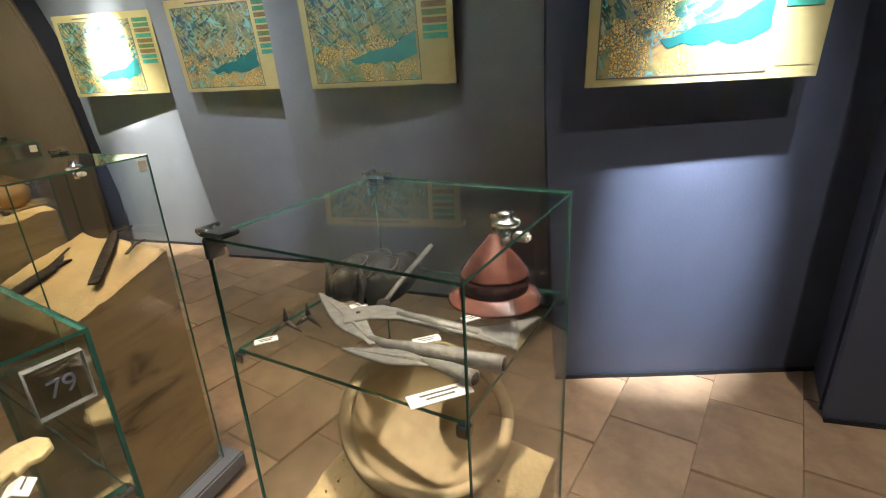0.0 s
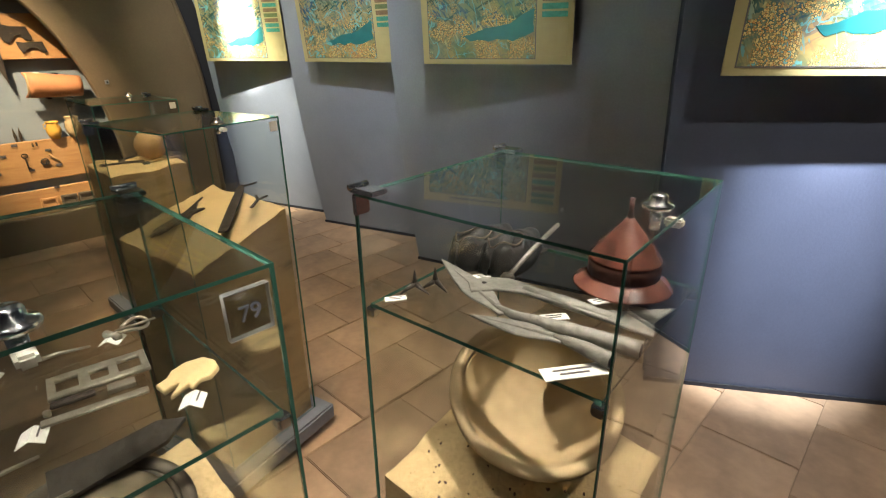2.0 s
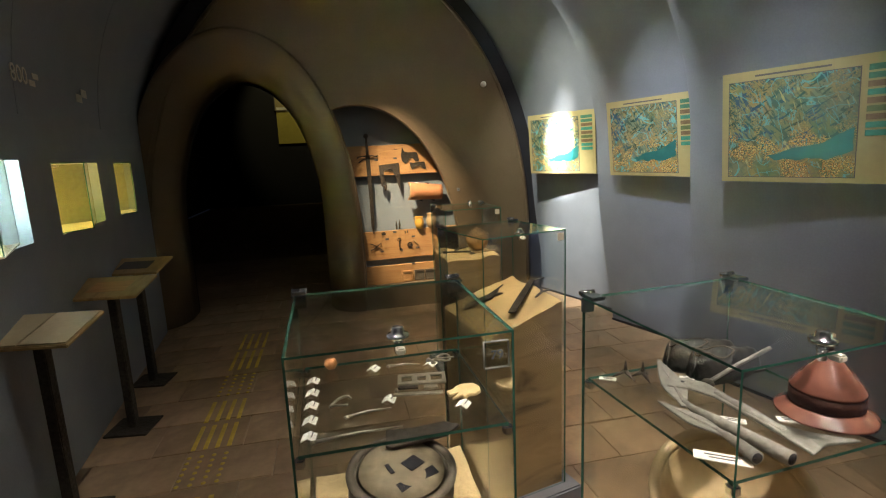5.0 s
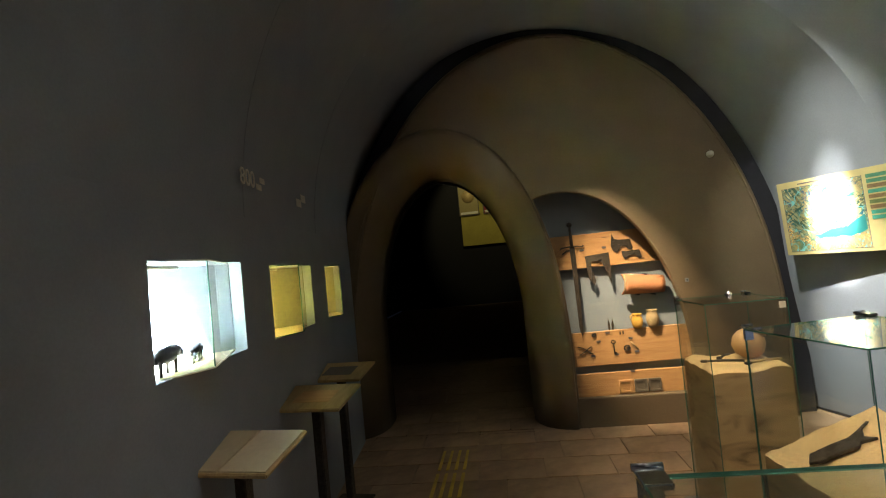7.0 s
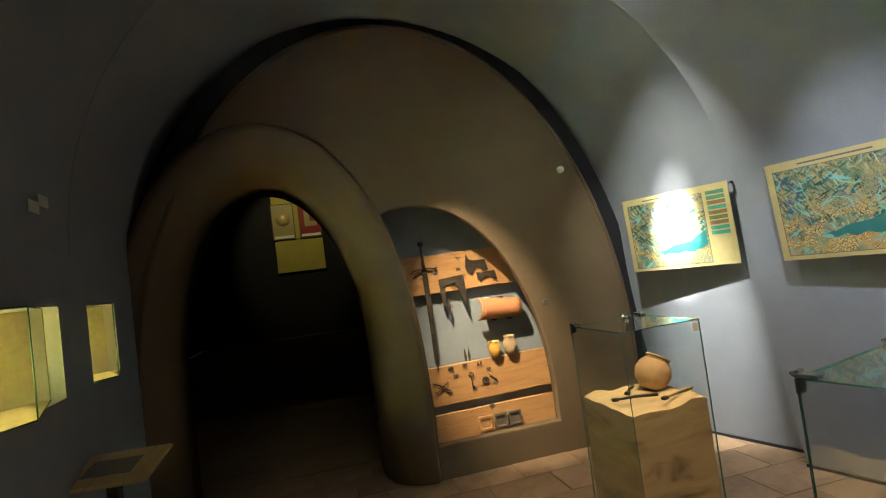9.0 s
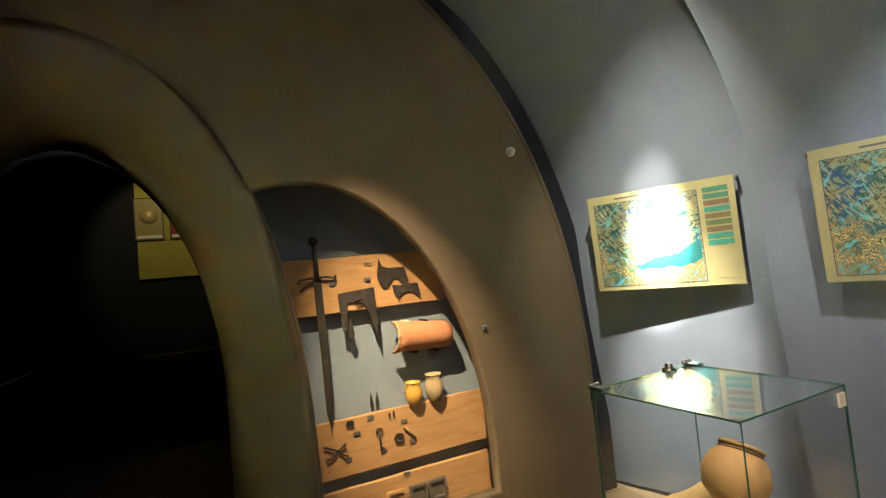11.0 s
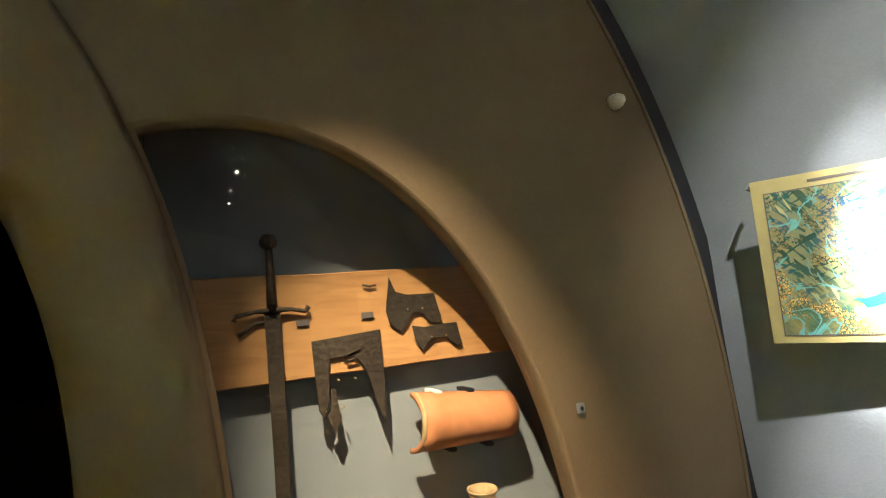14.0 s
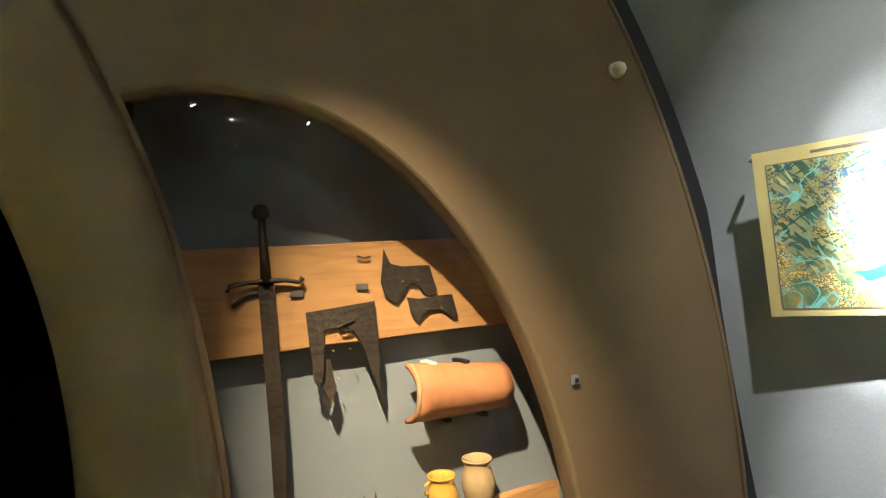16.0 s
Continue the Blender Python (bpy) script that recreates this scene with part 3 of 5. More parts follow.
def wall_map(k, x, y, turn, w, h, z, lean):
    """A printed map on a thin board, held off the wall by four steel studs."""
    t = thing("wall_map", pose(x, y, z, 0, 0, turn) @ pose(0, 0, 0, lean), "colourful printed map on a thin board, standing off the painted wall", "map", "maps on the wall")
    part("board", box(w, 0.006, h, 0.001), CREAM, t, pose(w / 2, 0, 0), "cream board")
    iw, ih = w * 0.72, h * 0.86
    part("map_picture", plate([[(0, 0), (iw, 0), (iw, ih), (0, ih)]], 0.002), MAPS[k], t, pose(w * 0.05, -0.0045, h * 0.05) @ UP, "crowded ochre, green and blue map print")
    river = [(0.34, 0.22), (0.45, 0.25), (0.55, 0.30), (0.66, 0.31), (0.78, 0.34), (0.88, 0.41), (0.985, 0.47), (0.985, 0.25), (0.90, 0.21), (0.80, 0.17), (0.68, 0.20), (0.58, 0.17), (0.48, 0.19), (0.40, 0.17)]
    rv = []
    for i, (a, b) in enumerate(river):
        c, d = river[(i + 1) % len(river)]
        for s in range(5):
            u, v = a + (c - a) * s / 5, b + (d - b) * s / 5
            e = 0.02 * noise.noise(Vector((u * 13 + k * 7, v * 13, k)))
            rv.append((min(0.985, u + e) * iw, (v + e) * ih))
    part("river", plate([rv], 0.001), RIVER, t, pose(w * 0.05, -0.0062, h * 0.05) @ UP, "teal river")
    for i in range(9):
        part("legend_bar", box(w * 0.155, 0.0015, h * 0.045, 0), BARS[(0, 0, 1, 2, 1, 3, 1, 2, 2)[i]], t, pose(w * 0.885, -0.0042, h * (0.875 - 0.062 * i)), "dark legend bar")
    part("legend_field", box(w * 0.155, 0.0014, h * 0.26, 0), CREAM, t, pose(w * 0.885, -0.0042, h * 0.07))
    part("frame_line", plate([[(-0.004, -0.004), (iw + 0.004, -0.004), (iw + 0.004, ih + 0.004), (-0.004, ih + 0.004)], [(0, 0), (iw, 0), (iw, ih), (0, ih)]], 0.0018), INK, t, pose(w * 0.05, -0.0045, h * 0.05) @ UP)
    part("title_line", box(w * 0.42, 0.0012, h * 0.016, 0), INK, t, pose(w * 0.42, -0.0042, h * 0.945))
    for i, (a, b) in enumerate(((-0.012, 0.98), (1.012, 0.98))):
        part("stud", box(0.014, 0.10, 0.018, 0.003), GREY, t, pose(a * w, 0.045, b * h - 0.013), "grey metal stud")
    return t


wall_map(0, 3.250, 5.135, -64.5, 0.83, 0.60, 1.398, 4)
wall_map(1, 3.487, 3.930, -75.5, 0.88, 0.60, 1.403, 6)
wall_map(2, 3.402, 2.545, -69.8, 0.84, 0.60, 1.412, 5)
wall_map(3, 3.098, 0.860, -56.5, 0.80, 0.60, 1.412, 5)

# ---- glass cabinets ----


def pane_mesh(sx, sy, sz):
    """A sheet of glass with green cut edges."""
    me = box(sx, sy, sz, 0.0)
    me.materials.append(GLASS)
    me.materials.append(EDGE)
    thin = min(range(3), key=lambda i: (sx, sy, sz)[i])
    for p in me.polygons:
        p.material_index = 0 if abs(p.normal[thin]) > 0.9 else 1
    return me


def cabinet(x, y, turn, w, d, top, low, label, plinth=None):
    """A glass case over a sand block on a grey base, with chrome corner clips and a lock."""
    t = thing("glass_cabinet", pose(x, y, 0, 0, 0, turn), label, "display cabinet", "glass cabinets")
    g = 0.0042
    h = top - low - g
    for name, m, s in (("side_pane", pose(w / 2, g / 2, low), (w - 2 * g, g, h)), ("side_pane", pose(w / 2, d - g / 2, low), (w - 2 * g, g, h)),
                       ("side_pane", pose(g / 2, d / 2, low), (g, d, h)), ("side_pane", pose(w - g / 2, d / 2, low), (g, d, h)), ("top_pane", pose(w / 2, d / 2, top - g), (w, d, g))):
        ob = part(name, pane_mesh(*s), GLASS, t, m)
        ob.visible_shadow = False
    part("base", box(w + 0.11, d + 0.11, 0.07, 0.008), GREY, t, pose(w / 2, d / 2, 0.03), "grey lacquered base board")
    part("foot", box(w + 0.02, d + 0.02, 0.03, 0.002), BLACK, t, pose(w / 2, d / 2, 0))
    return t


def clips(t, w, d, top, corners):
    for cx, cy in corners:
        sx, sy = (1 if cx else -1), (1 if cy else -1)
        c = part("corner_clip", box(0.034, 0.05, 0.008, 0.002), CHROME, t, pose(cx * w - sx * 0.012, cy * d - sy * 0.02, top + 0.001), "chrome hinge clip")
        part("clip_leaf", box(0.030, 0.008, 0.034, 0.002), CHROME, c, pose(0, sy * 0.018, -0.036))
        part("clip_pin", tube([(-0.018, 0, 0.004), (0.018, 0, 0.004)], 0.005, 8), CHROME, c, pose(0, sy * 0.022, 0.004))


def lock(t, x, y, top):
    k = part("lock", lathe([(0.0, 0.0), (0.020, 0.0), (0.021, 0.004), (0.019, 0.007), (0.012, 0.009), (0.0115, 0.017), (0.009, 0.020), (0.0, 0.0205)], 28), CHROME, t, pose(x, y, top), "round chrome lock")
    part("lock_barrel", lathe([(0.0, -0.030), (0.008, -0.030), (0.008, 0.0), (0.0, 0.0)], 14), CHROME, k)
    part("lock_catch", box(0.016, 0.024, 0.012, 0.003), WHITE, k, pose(0, -0.024, -0.022))


def shelf(t, w, d, z, corners):
    ob = part("shelf", pane_mesh(w - 0.02, d - 0.02, 0.006), GLASS, t, pose(w / 2, d / 2, z - 0.006), "clear glass shelf")
    ob.visible_shadow = False
    for cx, cy in corners:
        part("shelf_stud", box(0.018, 0.018, 0.018, 0.003), CHROME, t, pose(cx * w + (0.012 if not cx else -0.012), cy * d + (0.012 if not cy else -0.012), z - 0.024))


def dune(w, d, heights, label, x, y, turn, seed, low=0.10):
    """A block of rendered sand with an uneven, sloping top; heights at its four corners."""
    n = 16
    g = 0.012
    top = []
    for j in range(n + 1):
        row = []
        for i in range(n + 1):
            u, v = i / n, j / n
            h = (heights[0] * (1 - u) + heights[1] * u) * (1 - v) + (heights[3] * (1 - u) + heights[2] * u) * v
            edge = min(u, 1 - u, v, 1 - v)
            h += 0.022 * noise.noise(Vector((u * 3 + seed, v * 3, seed))) + 0.006 * noise.noise(Vector((u * 11, v * 11 + seed, 0))) - (0.012 if edge == 0 else 0)
            row.append((g + u * (w - 2 * g), g + v * (d - 2 * g), h))
        top.append(row)
    t = thing("sand_block", pose(x, y, 0, 0, 0, turn), label, "plinth")
    part("sand_top", sheet(top), SAND, t, None, "loose pale sand")
    rim = top[0] + [r[-1] for r in top[1:]] + top[-1][::-1][1:] + [r[0] for r in top[::-1][1:]]
    part("block", sheet([[(a, b, low) for a, b, c in rim], [(a, b, low + (c - low) * 0.6) for a, b, c in rim], rim], False), BLOCK, t, None, "smeared sandy render")
    return top


def card(x, y, z, w, h, turn, tilt=0.0):
    t = thing("label_card", pose(x, y, z, tilt, 0, turn), "small white printed label card lying on the glass shelf", "label", "label cards")
    part("card", box(w, h, 0.0015, 0), PAPER, t)
    for i, s in enumerate((0.18, -0.14)):
        part("print_line", box(w * (0.62 - 0.15 * i), h * 0.13, 0.0005, 0), INK, t, pose(0, s * h, 0.0016))
    return t


# cabinet with the helmet
BX, BY, BW, BD, BT, BS = 1.494, 0.530, 0.408, 0.415, 1.314, 1.128
stand.append(pose(1.678, 0.500, 0, 0, 0, 4.2) @ pose(-BX, -BY, 0))
b = cabinet(BX, BY, 0, BW, BD, BT, 0.10, "tall glass cabinet holding an iron hat above a clay bowl")
clips(b, BW, BD, BT, ((0, 1), (1, 1)))
lock(b, 0.20, 0.035, BT)
shelf(b, BW, BD, BS, ((0, 0), (1, 0), (0, 1), (1, 1)))
part("number_plate", box(0.055, 0.006, 0.06, 0.001), ACRYL, b, pose(BW + 0.006, 0.035, BT - 0.07, 0, 0, 90), "clear number plate")
dune(BW, BD, (0.70, 0.76, 0.82, 0.77), "pale sand bed with dark smeared sides inside the cabinet", BX, BY, 0, 3)

hat = thing("iron_hat", pose(BX + 0.330, BY + 0.112, BS + 0.002, 0, 0, 20) @ Matrix.Diagonal((0.80, 0.80, 0.84, 1)), "reddish-brown conical iron hat with a wide worn brim", "helmet")
part("brim", lathe([(0.068, 0.028), (0.078, 0.018), (0.100, 0.004), (0.103, 0.0), (0.098, 0.0), (0.074, 0.012), (0.066, 0.02)], 56, 0.03, True), COPPER, hat)
part("band", lathe([(0.070, 0.022), (0.075, 0.025), (0.0755, 0.055), (0.070, 0.058)], 48, 0.01, True), RUST, hat, None, "dark rusted band")
part("crown", lathe([(0.076, 0.056), (0.074, 0.062), (0.055, 0.088), (0.034, 0.112), (0.014, 0.135), (0.009, 0.142), (0.0, 0.144)], 48, 0.015), COPPER, hat)
part("finial", tube([(0, 0, 0.138), (0, 0, 0.158), (0.001, 0, 0.182)], 0.006, 10, (1.3, 0.8, 0.9)), RUST, hat)


def blade(name, label, category, outline, material, x, y, turn, z, depth=0.006):
    t = thing(name, pose(x, y, z, 0, 0, turn), label, category)
    part("blade", plate([outline], depth, 0.002), material, t, pose(0, 0, depth / 2))
    return t


# spear heads lying on the shelf
def spear(tip, neck, mouth, width, thick, z=BS + 0.004):
    """A leaf-shaped blade from neck to tip and a tapered socket from neck to mouth."""
    tip, neck, mouth = (Vector((*p, 0)) for p in (tip, neck, mouth))
    t = thing("spear_head", pose(neck.x, neck.y, z), "grey corroded iron spear head with a tubular socket", "spear head")
    d = tip - neck
    n = d.length
    leaf = [(0, 0.007), (0.10 * n, 0.008), (0.30 * n, width * 0.9), (0.42 * n, width), (0.6 * n, 0.8 * width), (0.85 * n, 0.35 * width), (n, 0.0)]
    leaf = leaf + [(p, -q) for p, q in leaf[-2::-1]]
    part("blade", plate([leaf], 0.005, 0.002), STEEL, t, pose(0, 0, 0.008, 0, 0, math.degrees(math.atan2(d.y, d.x))))
    s = mouth - neck
    part("midrib", tube([d * 0.05 + Vector((0, 0, 0.010)), d * 0.5 + Vector((0, 0, 0.010)), d * 0.96 + Vector((0, 0, 0.009))], 0.004, 8, (1, 0.7, 0.3)), STEEL, t)
    part("socket", tube([d * 0.08 + Vector((0, 0, 0.010)), s * 0.1 + Vector((0, 0, 0.010)), s * 0.5 + Vector((0, 0, thick)), s * 0.9 + Vector((0, 0, thick)), s + Vector((0, 0, thick))], thick, 14, (0.35, 0.6, 0.85, 0.95, 1.0)), STEEL, t)
    part("socket_mouth", lathe([(thick * 0.78, 0), (thick * 0.78, 0.001)], 14), BLACK, t, Matrix.Translation(s + Vector((0, 0, thick))) @ s.to_track_quat("Z", "Y").to_matrix().to_4x4())
    return t


spear((1.690, 0.934), (1.590, 0.735), (1.612, 0.535), 0.022, 0.0125)
spear((1.556, 0.765), (1.578, 0.632), (1.566, 0.556), 0.017, 0.0115)
fish = [(1.615, 0.812), (1.640, 0.836), (1.668, 0.826), (1.690, 0.790), (1.688, 0.740), (1.684, 0.680), (1.682, 0.620), (1.702, 0.585), (1.752, 0.538), (1.700, 0.548), (1.656, 0.535), (1.662, 0.600), (1.666, 0.680), (1.664, 0.740), (1.646, 0.785)]
fi = blade("fishtail_head", "grey iron head with a flared fishtail end", "spear head", [(p - 1.68, q - 0.68) for p, q in fish], STEEL, 1.68, 0.68, 0, BS + 0.012, 0.006)
part("rib", tube([(-0.004, 0.07, 0.002), (-0.005, 0.0, 0.003), (-0.006, -0.08, 0.002)], 0.0105, 12, (0.7, 1.0, 0.75)), STEEL, fi)
part("rivet_hole", lathe([(0.004, 0), (0.004, 0.0008)], 10), BLACK, fi, pose(-0.03, 0.132, 0.0062))
ham = thing("iron_peg", pose(1.704, 0.800, BS + 0.002), "slender iron rod with a knobbed end, leaning on a shoe", "iron rod")
part("rod", tube([(0, 0, 0.01), (0.068, -0.008, 0.042), (0.142, -0.018, 0.072)], 0.0045, 8), STEEL, ham)
part("knob", lathe([(0.0, 0), (0.012, 0.002), (0.013, 0.010), (0.009, 0.016), (0.0, 0.018)], 16), IRON, ham)


def shoe(x, y, turn, length, width):
    """A blackened leather shoe: a long low toe, a raised heel and an open top with a ragged edge."""
    t = thing("leather_shoe", pose(x, y, BS + 0.002, 0, 0, turn), "blackened old leather shoe with an open top", "shoe", "leather shoes")
    m, n = 26, 18
    outer, rim_left, rim_right = [], [], []
    for i in range(m + 1):
        u = i / m
        w = width * (0.80 + 0.34 * math.sin(math.pi * min(1, u * 1.05 + 0.1)) - 0.25 * u) * math.sqrt(max(0.02, 1 - (2 * u - 1) ** 8))
        h = (0.074 - 0.032 * u + 0.006 * noise.noise(Vector((u * 6, x * 30, 0)))) * math.sqrt(max(0.05, 1 - (2 * u - 1) ** 10))
        mouth = 0.62 * math.sqrt(max(0.0, 1 - ((u - 0.30) / 0.27) ** 2))
        row = []
        for j in range(n + 1):
            v = -1 + 2 * j / n
            z = h * (1 - abs(v) ** 3.2)
            if abs(v) < mouth:
                z = min(z, 0.010 + 0.02 * (abs(v) / mouth) ** 6)
            row.append((length * u, w * v * (1.0 if abs(v) > 0.6 else 0.98), z + 0.002 * noise.noise(Vector((u * 14, v * 5, x * 9)))))
        outer.append(row)
        if mouth > 0.05:
            rim_left.append((length * u, -w * mouth, h * (1 - mouth ** 3.2) + 0.001))
            rim_right.append((length * u, w * mouth, h * (1 - mouth ** 3.2) + 0.001))
    part("sole", box(length * 0.94, width * 1.5, 0.004, 0.002), LEATHER, t, pose(length / 2, 0, -0.001))
    solid(part("upper", sheet(outer), LEATHER, t), 0.002, 0)
    part("seam", tube(rim_left + rim_right[::-1] + rim_left[:1], 0.0016, 6), HIDE, t, None, "worn brown rim of the opening")
    return t


shoe(1.702, 0.838, 3, 0.186, 0.040)
shoe(1.690, 0.905, 0, 0.190, 0.036)
for x, y in ((0.105, 0.385), (0.135, 0.365)):
    s = thing("caltrop", pose(BX + x - 0.02, BY + y - 0.01, BS + 0.012, 0, 0, 40 * x * 90), "four-pointed forged iron caltrop", "caltrop", "caltrops")
    for a in (20, 140, 260):
        part("spike", tube([(0, 0, 0.004), (0.028 * math.cos(radians(a)), 0.028 * math.sin(radians(a)), -0.010)], 0.0042, 8, (1.3, 0.25)), IRON, s)
    part("spike", tube([(0, 0, 0.004), (0, 0, 0.028)], 0.0042, 8, (1.3, 0.25)), IRON, s)
for x, y, w, h, a in ((0.044, 0.381, 0.036, 0.016, -38), (0.207, 0.317, 0.040, 0.017, -34), (0.151, 0.147, 0.042, 0.018, -42), (0.245, 0.113, 0.040, 0.018, -34), (0.040, 0.061, 0.085, 0.026, -40)):
    card(BX + x, BY + y, BS + 0.001, w, h, a)
bowl = thing("broken_bowl", pose(BX + 0.236, BY + 0.215, 0.900, 17, -18, 0), "large weathered pale clay bowl leaning on the sand", "bowl")
part("bowl_body", lathe([(0.0, -0.118), (0.085, -0.115), (0.128, -0.07), (0.149, -0.01), (0.150, 0.010), (0.140, 0.012), (0.138, -0.01), (0.118, -0.062), (0.078, -0.100), (0.0, -0.104)], 64, 0.02), CLAY, bowl)
part("bowl_rim", lathe([(0.139, 0.006), (0.141, 0.020), (0.148, 0.026), (0.160, 0.024), (0.164, 0.012), (0.158, 0.002), (0.148, 0.002)], 64, 0.02, True), CLAY, bowl)
card(BX + 0.055, BY + 0.20, 0.792, 0.03, 0.014, -60, 8)

GREYRIM = paint("pale_grey_edge", (0.26, 0.26, 0.24), 0.4, grain=40, vary=0.05, bump=0)
# dark crumbs strewn over the sand
rnd = random.Random(5)
bm = bmesh.new()
for i in range(110):
    u, v = rnd.uniform(0.03, 0.38), rnd.uniform(0.03, 0.39)
    h = (0.70 * (1 - u / BW) + 0.76 * u / BW) * (1 - v / BD) + (0.77 * (1 - u / BW) + 0.82 * u / BW) * v / BD
    h += 0.022 * noise.noise(Vector((u / BW * 3 + 3, v / BD * 3, 3)))
    s = rnd.uniform(0.0015, 0.004)
    vs = bmesh.ops.create_cube(bm, size=1)["verts"]
    bmesh.ops.transform(bm, matrix=pose(BX + u, BY + v, h, rnd.uniform(0, 90), rnd.uniform(0, 90), rnd.uniform(0, 90)) @ Matrix.Diagonal((s * 1.6, s, s, 1)), verts=vs)
tagged(part("sand_crumbs", to_mesh(bm), RUST, None, stand[-1]), "tiny dark crumbs strewn over pale sand", "crumbs", kind="stuff")

# cabinet marked 79
AX, AY, AW, AD = 0.858, 0.792, 0.408, 0.415
stand[-1] = pose(1.025, 0.760, 0, 0, 0, 0.6) @ pose(-AX, -AY, 0, 0, 0, 0) @ pose(AX, AY, 0, 0, 0, -0.9) @ pose(-AX, -AY, 0)
a = cabinet(AX, AY, 0.9, AW, AD, BT, 0.10, "tall glass cabinet marked 79 with jewellery on its shelf")
clips(a, AW, AD, BT, ((0, 1), (1, 1)))
lock(a, 0.20, 0.035, BT)
shelf(a, AW, AD, BS, ((0, 0), (1, 0), (0, 1), (1, 1)))
np_ = part("number_plate", box(0.058, 0.006, 0.062, 0.001), ACRYL, a, pose(AW - 0.036, -0.004, BT - 0.066) @ Matrix.Diagonal((0.82, 1, 0.82, 1)), "clear acrylic number plate")
part("number", letters("79", 0.030), GREY, np_, pose(0, -0.0042, 0.031) @ UP, "grey figures 79")
part("plate_rim", plate([[(-0.029, 0), (0.029, 0), (0.029, 0.062), (-0.029, 0.062)], [(-0.0282, 0.0008), (0.0282, 0.0008), (0.0282, 0.0612), (-0.0282, 0.0612)]], 0.008), GREYRIM, np_, UP)
dune(AW, AD, (0.80, 0.82, 0.86, 0.84), "pale sand bed with dark smeared sides inside the cabinet", AX, AY, 0.9, 8)
drum = thing("lidded_vessel", pose(AX + 0.205, AY + 0.215, 0.845, 6, 0, 15) @ Matrix.Diagonal((0.83, 0.83, 0.83, 1)), "grey lidded clay vessel, shadows laid on its lid, half sunk in sand", "vessel")
part("body", lathe([(0.0, 0.0), (0.085, 0.0), (0.125, 0.02), (0.145, 0.06), (0.140, 0.095), (0.130, 0.110), (0.122, 0.110), (0.125, 0.09), (0.12, 0.05), (0.0, 0.045)], 56, 0.02), GREYCLAY, drum)
part("rim", lathe([(0.128, 0.100), (0.148, 0.104), (0.150, 0.118), (0.130, 0.122)], 56, 0.02, True), GREYCLAY, drum)
part("lid", lathe([(0.0, 0.112), (0.115, 0.110), (0.117, 0.118), (0.06, 0.128), (0.0, 0.130)], 40, 0.03), LIDCLAY, drum, None, "pale clay lid")
# shadows of the shelf pieces on the lid, laid on as black plates
part("lid_shadow", box(0.12, 0.030, 0.004, 0.001), BLACK, drum, pose(0.02, -0.06, 0.122, 6, 0, 12))
part("lid_shadow", box(0.05, 0.045, 0.004, 0.001), BLACK, drum, pose(0.03, -0.005, 0.127, 0, 0, 20))
part("lid_shadow", box(0.012, 0.04, 0.004, 0.001), BLACK, drum, pose(-0.035, 0.0, 0.128, 0, 0, 5))


def on_a(x, y, turn=0.0, z=0.002):
    return pose(x, y, BS + z, 0, 0, turn)


ball = thing("clay_bead", on_a(0.925, 1.165), "round orange clay bead", "bead")
part("bead", lathe([(0.0, 0.0), (0.010, 0.002), (0.016, 0.012), (0.014, 0.022), (0.004, 0.027), (0.0, 0.027)], 20), AMBER, ball)
gold = [(-0.035, -0.004), (-0.018, -0.002), (-0.016, -0.008), (-0.030, -0.018), (-0.010, -0.014), (-0.012, -0.024), (0.002, -0.018), (0.012, -0.024), (0.028, -0.016), (0.034, 0.0), (0.030, 0.018), (0.012, 0.026), (-0.008, 0.024), (-0.02, 0.014), (-0.034, 0.012)]
g = blade("gold_fragment", "crumpled gold sheet fragment with torn edges", "gold sheet", gold, GOLD, 1.205, 0.945, 12, BS + 0.002, 0.008)
fr = thing("openwork_mount", on_a(1.127, 1.034, -8) @ Matrix.Diagonal((0.95, 1.5, 1, 1)), "silvery openwork belt mount", "belt mount")
part("mount", plate([[(-0.056, -0.016), (0.056, -0.016), (0.056, 0.016), (-0.056, 0.016)], [(-0.050, -0.011), (-0.022, -0.011), (-0.022, 0.011), (-0.050, 0.011)], [(-0.012, -0.010), (0.012, -0.010), (0.012, 0.008), (-0.012, 0.008)], [(0.020, -0.011), (0.050, -0.011), (0.050, 0.011), (0.020, 0.011)]], 0.006, 0.0015), BRONZE, fr, pose(0, 0, 0.004))
fr = thing("buckle_plate", on_a(1.105, 0.965, -10), "silvery buckle plate with rivets", "buckle")
part("plate", plate([[(-0.05, -0.004), (0.055, -0.004), (0.055, 0.006), (-0.05, 0.006)]], 0.004, 0.001), BRONZE, fr, pose(0, 0, 0.003))
part("tongue", box(0.045, 0.012, 0.004, 0.001), IRON, fr, pose(-0.02, 0.035, 0))
part("tongue", box(0.03, 0.016, 0.006, 0.001), BRONZE, fr, pose(0.03, 0.03, 0))
part("rivet", lathe([(0.004, 0), (0.004, 0.006), (0.0, 0.008)], 10), BRONZE, fr, pose(-0.045, 0.02, 0))
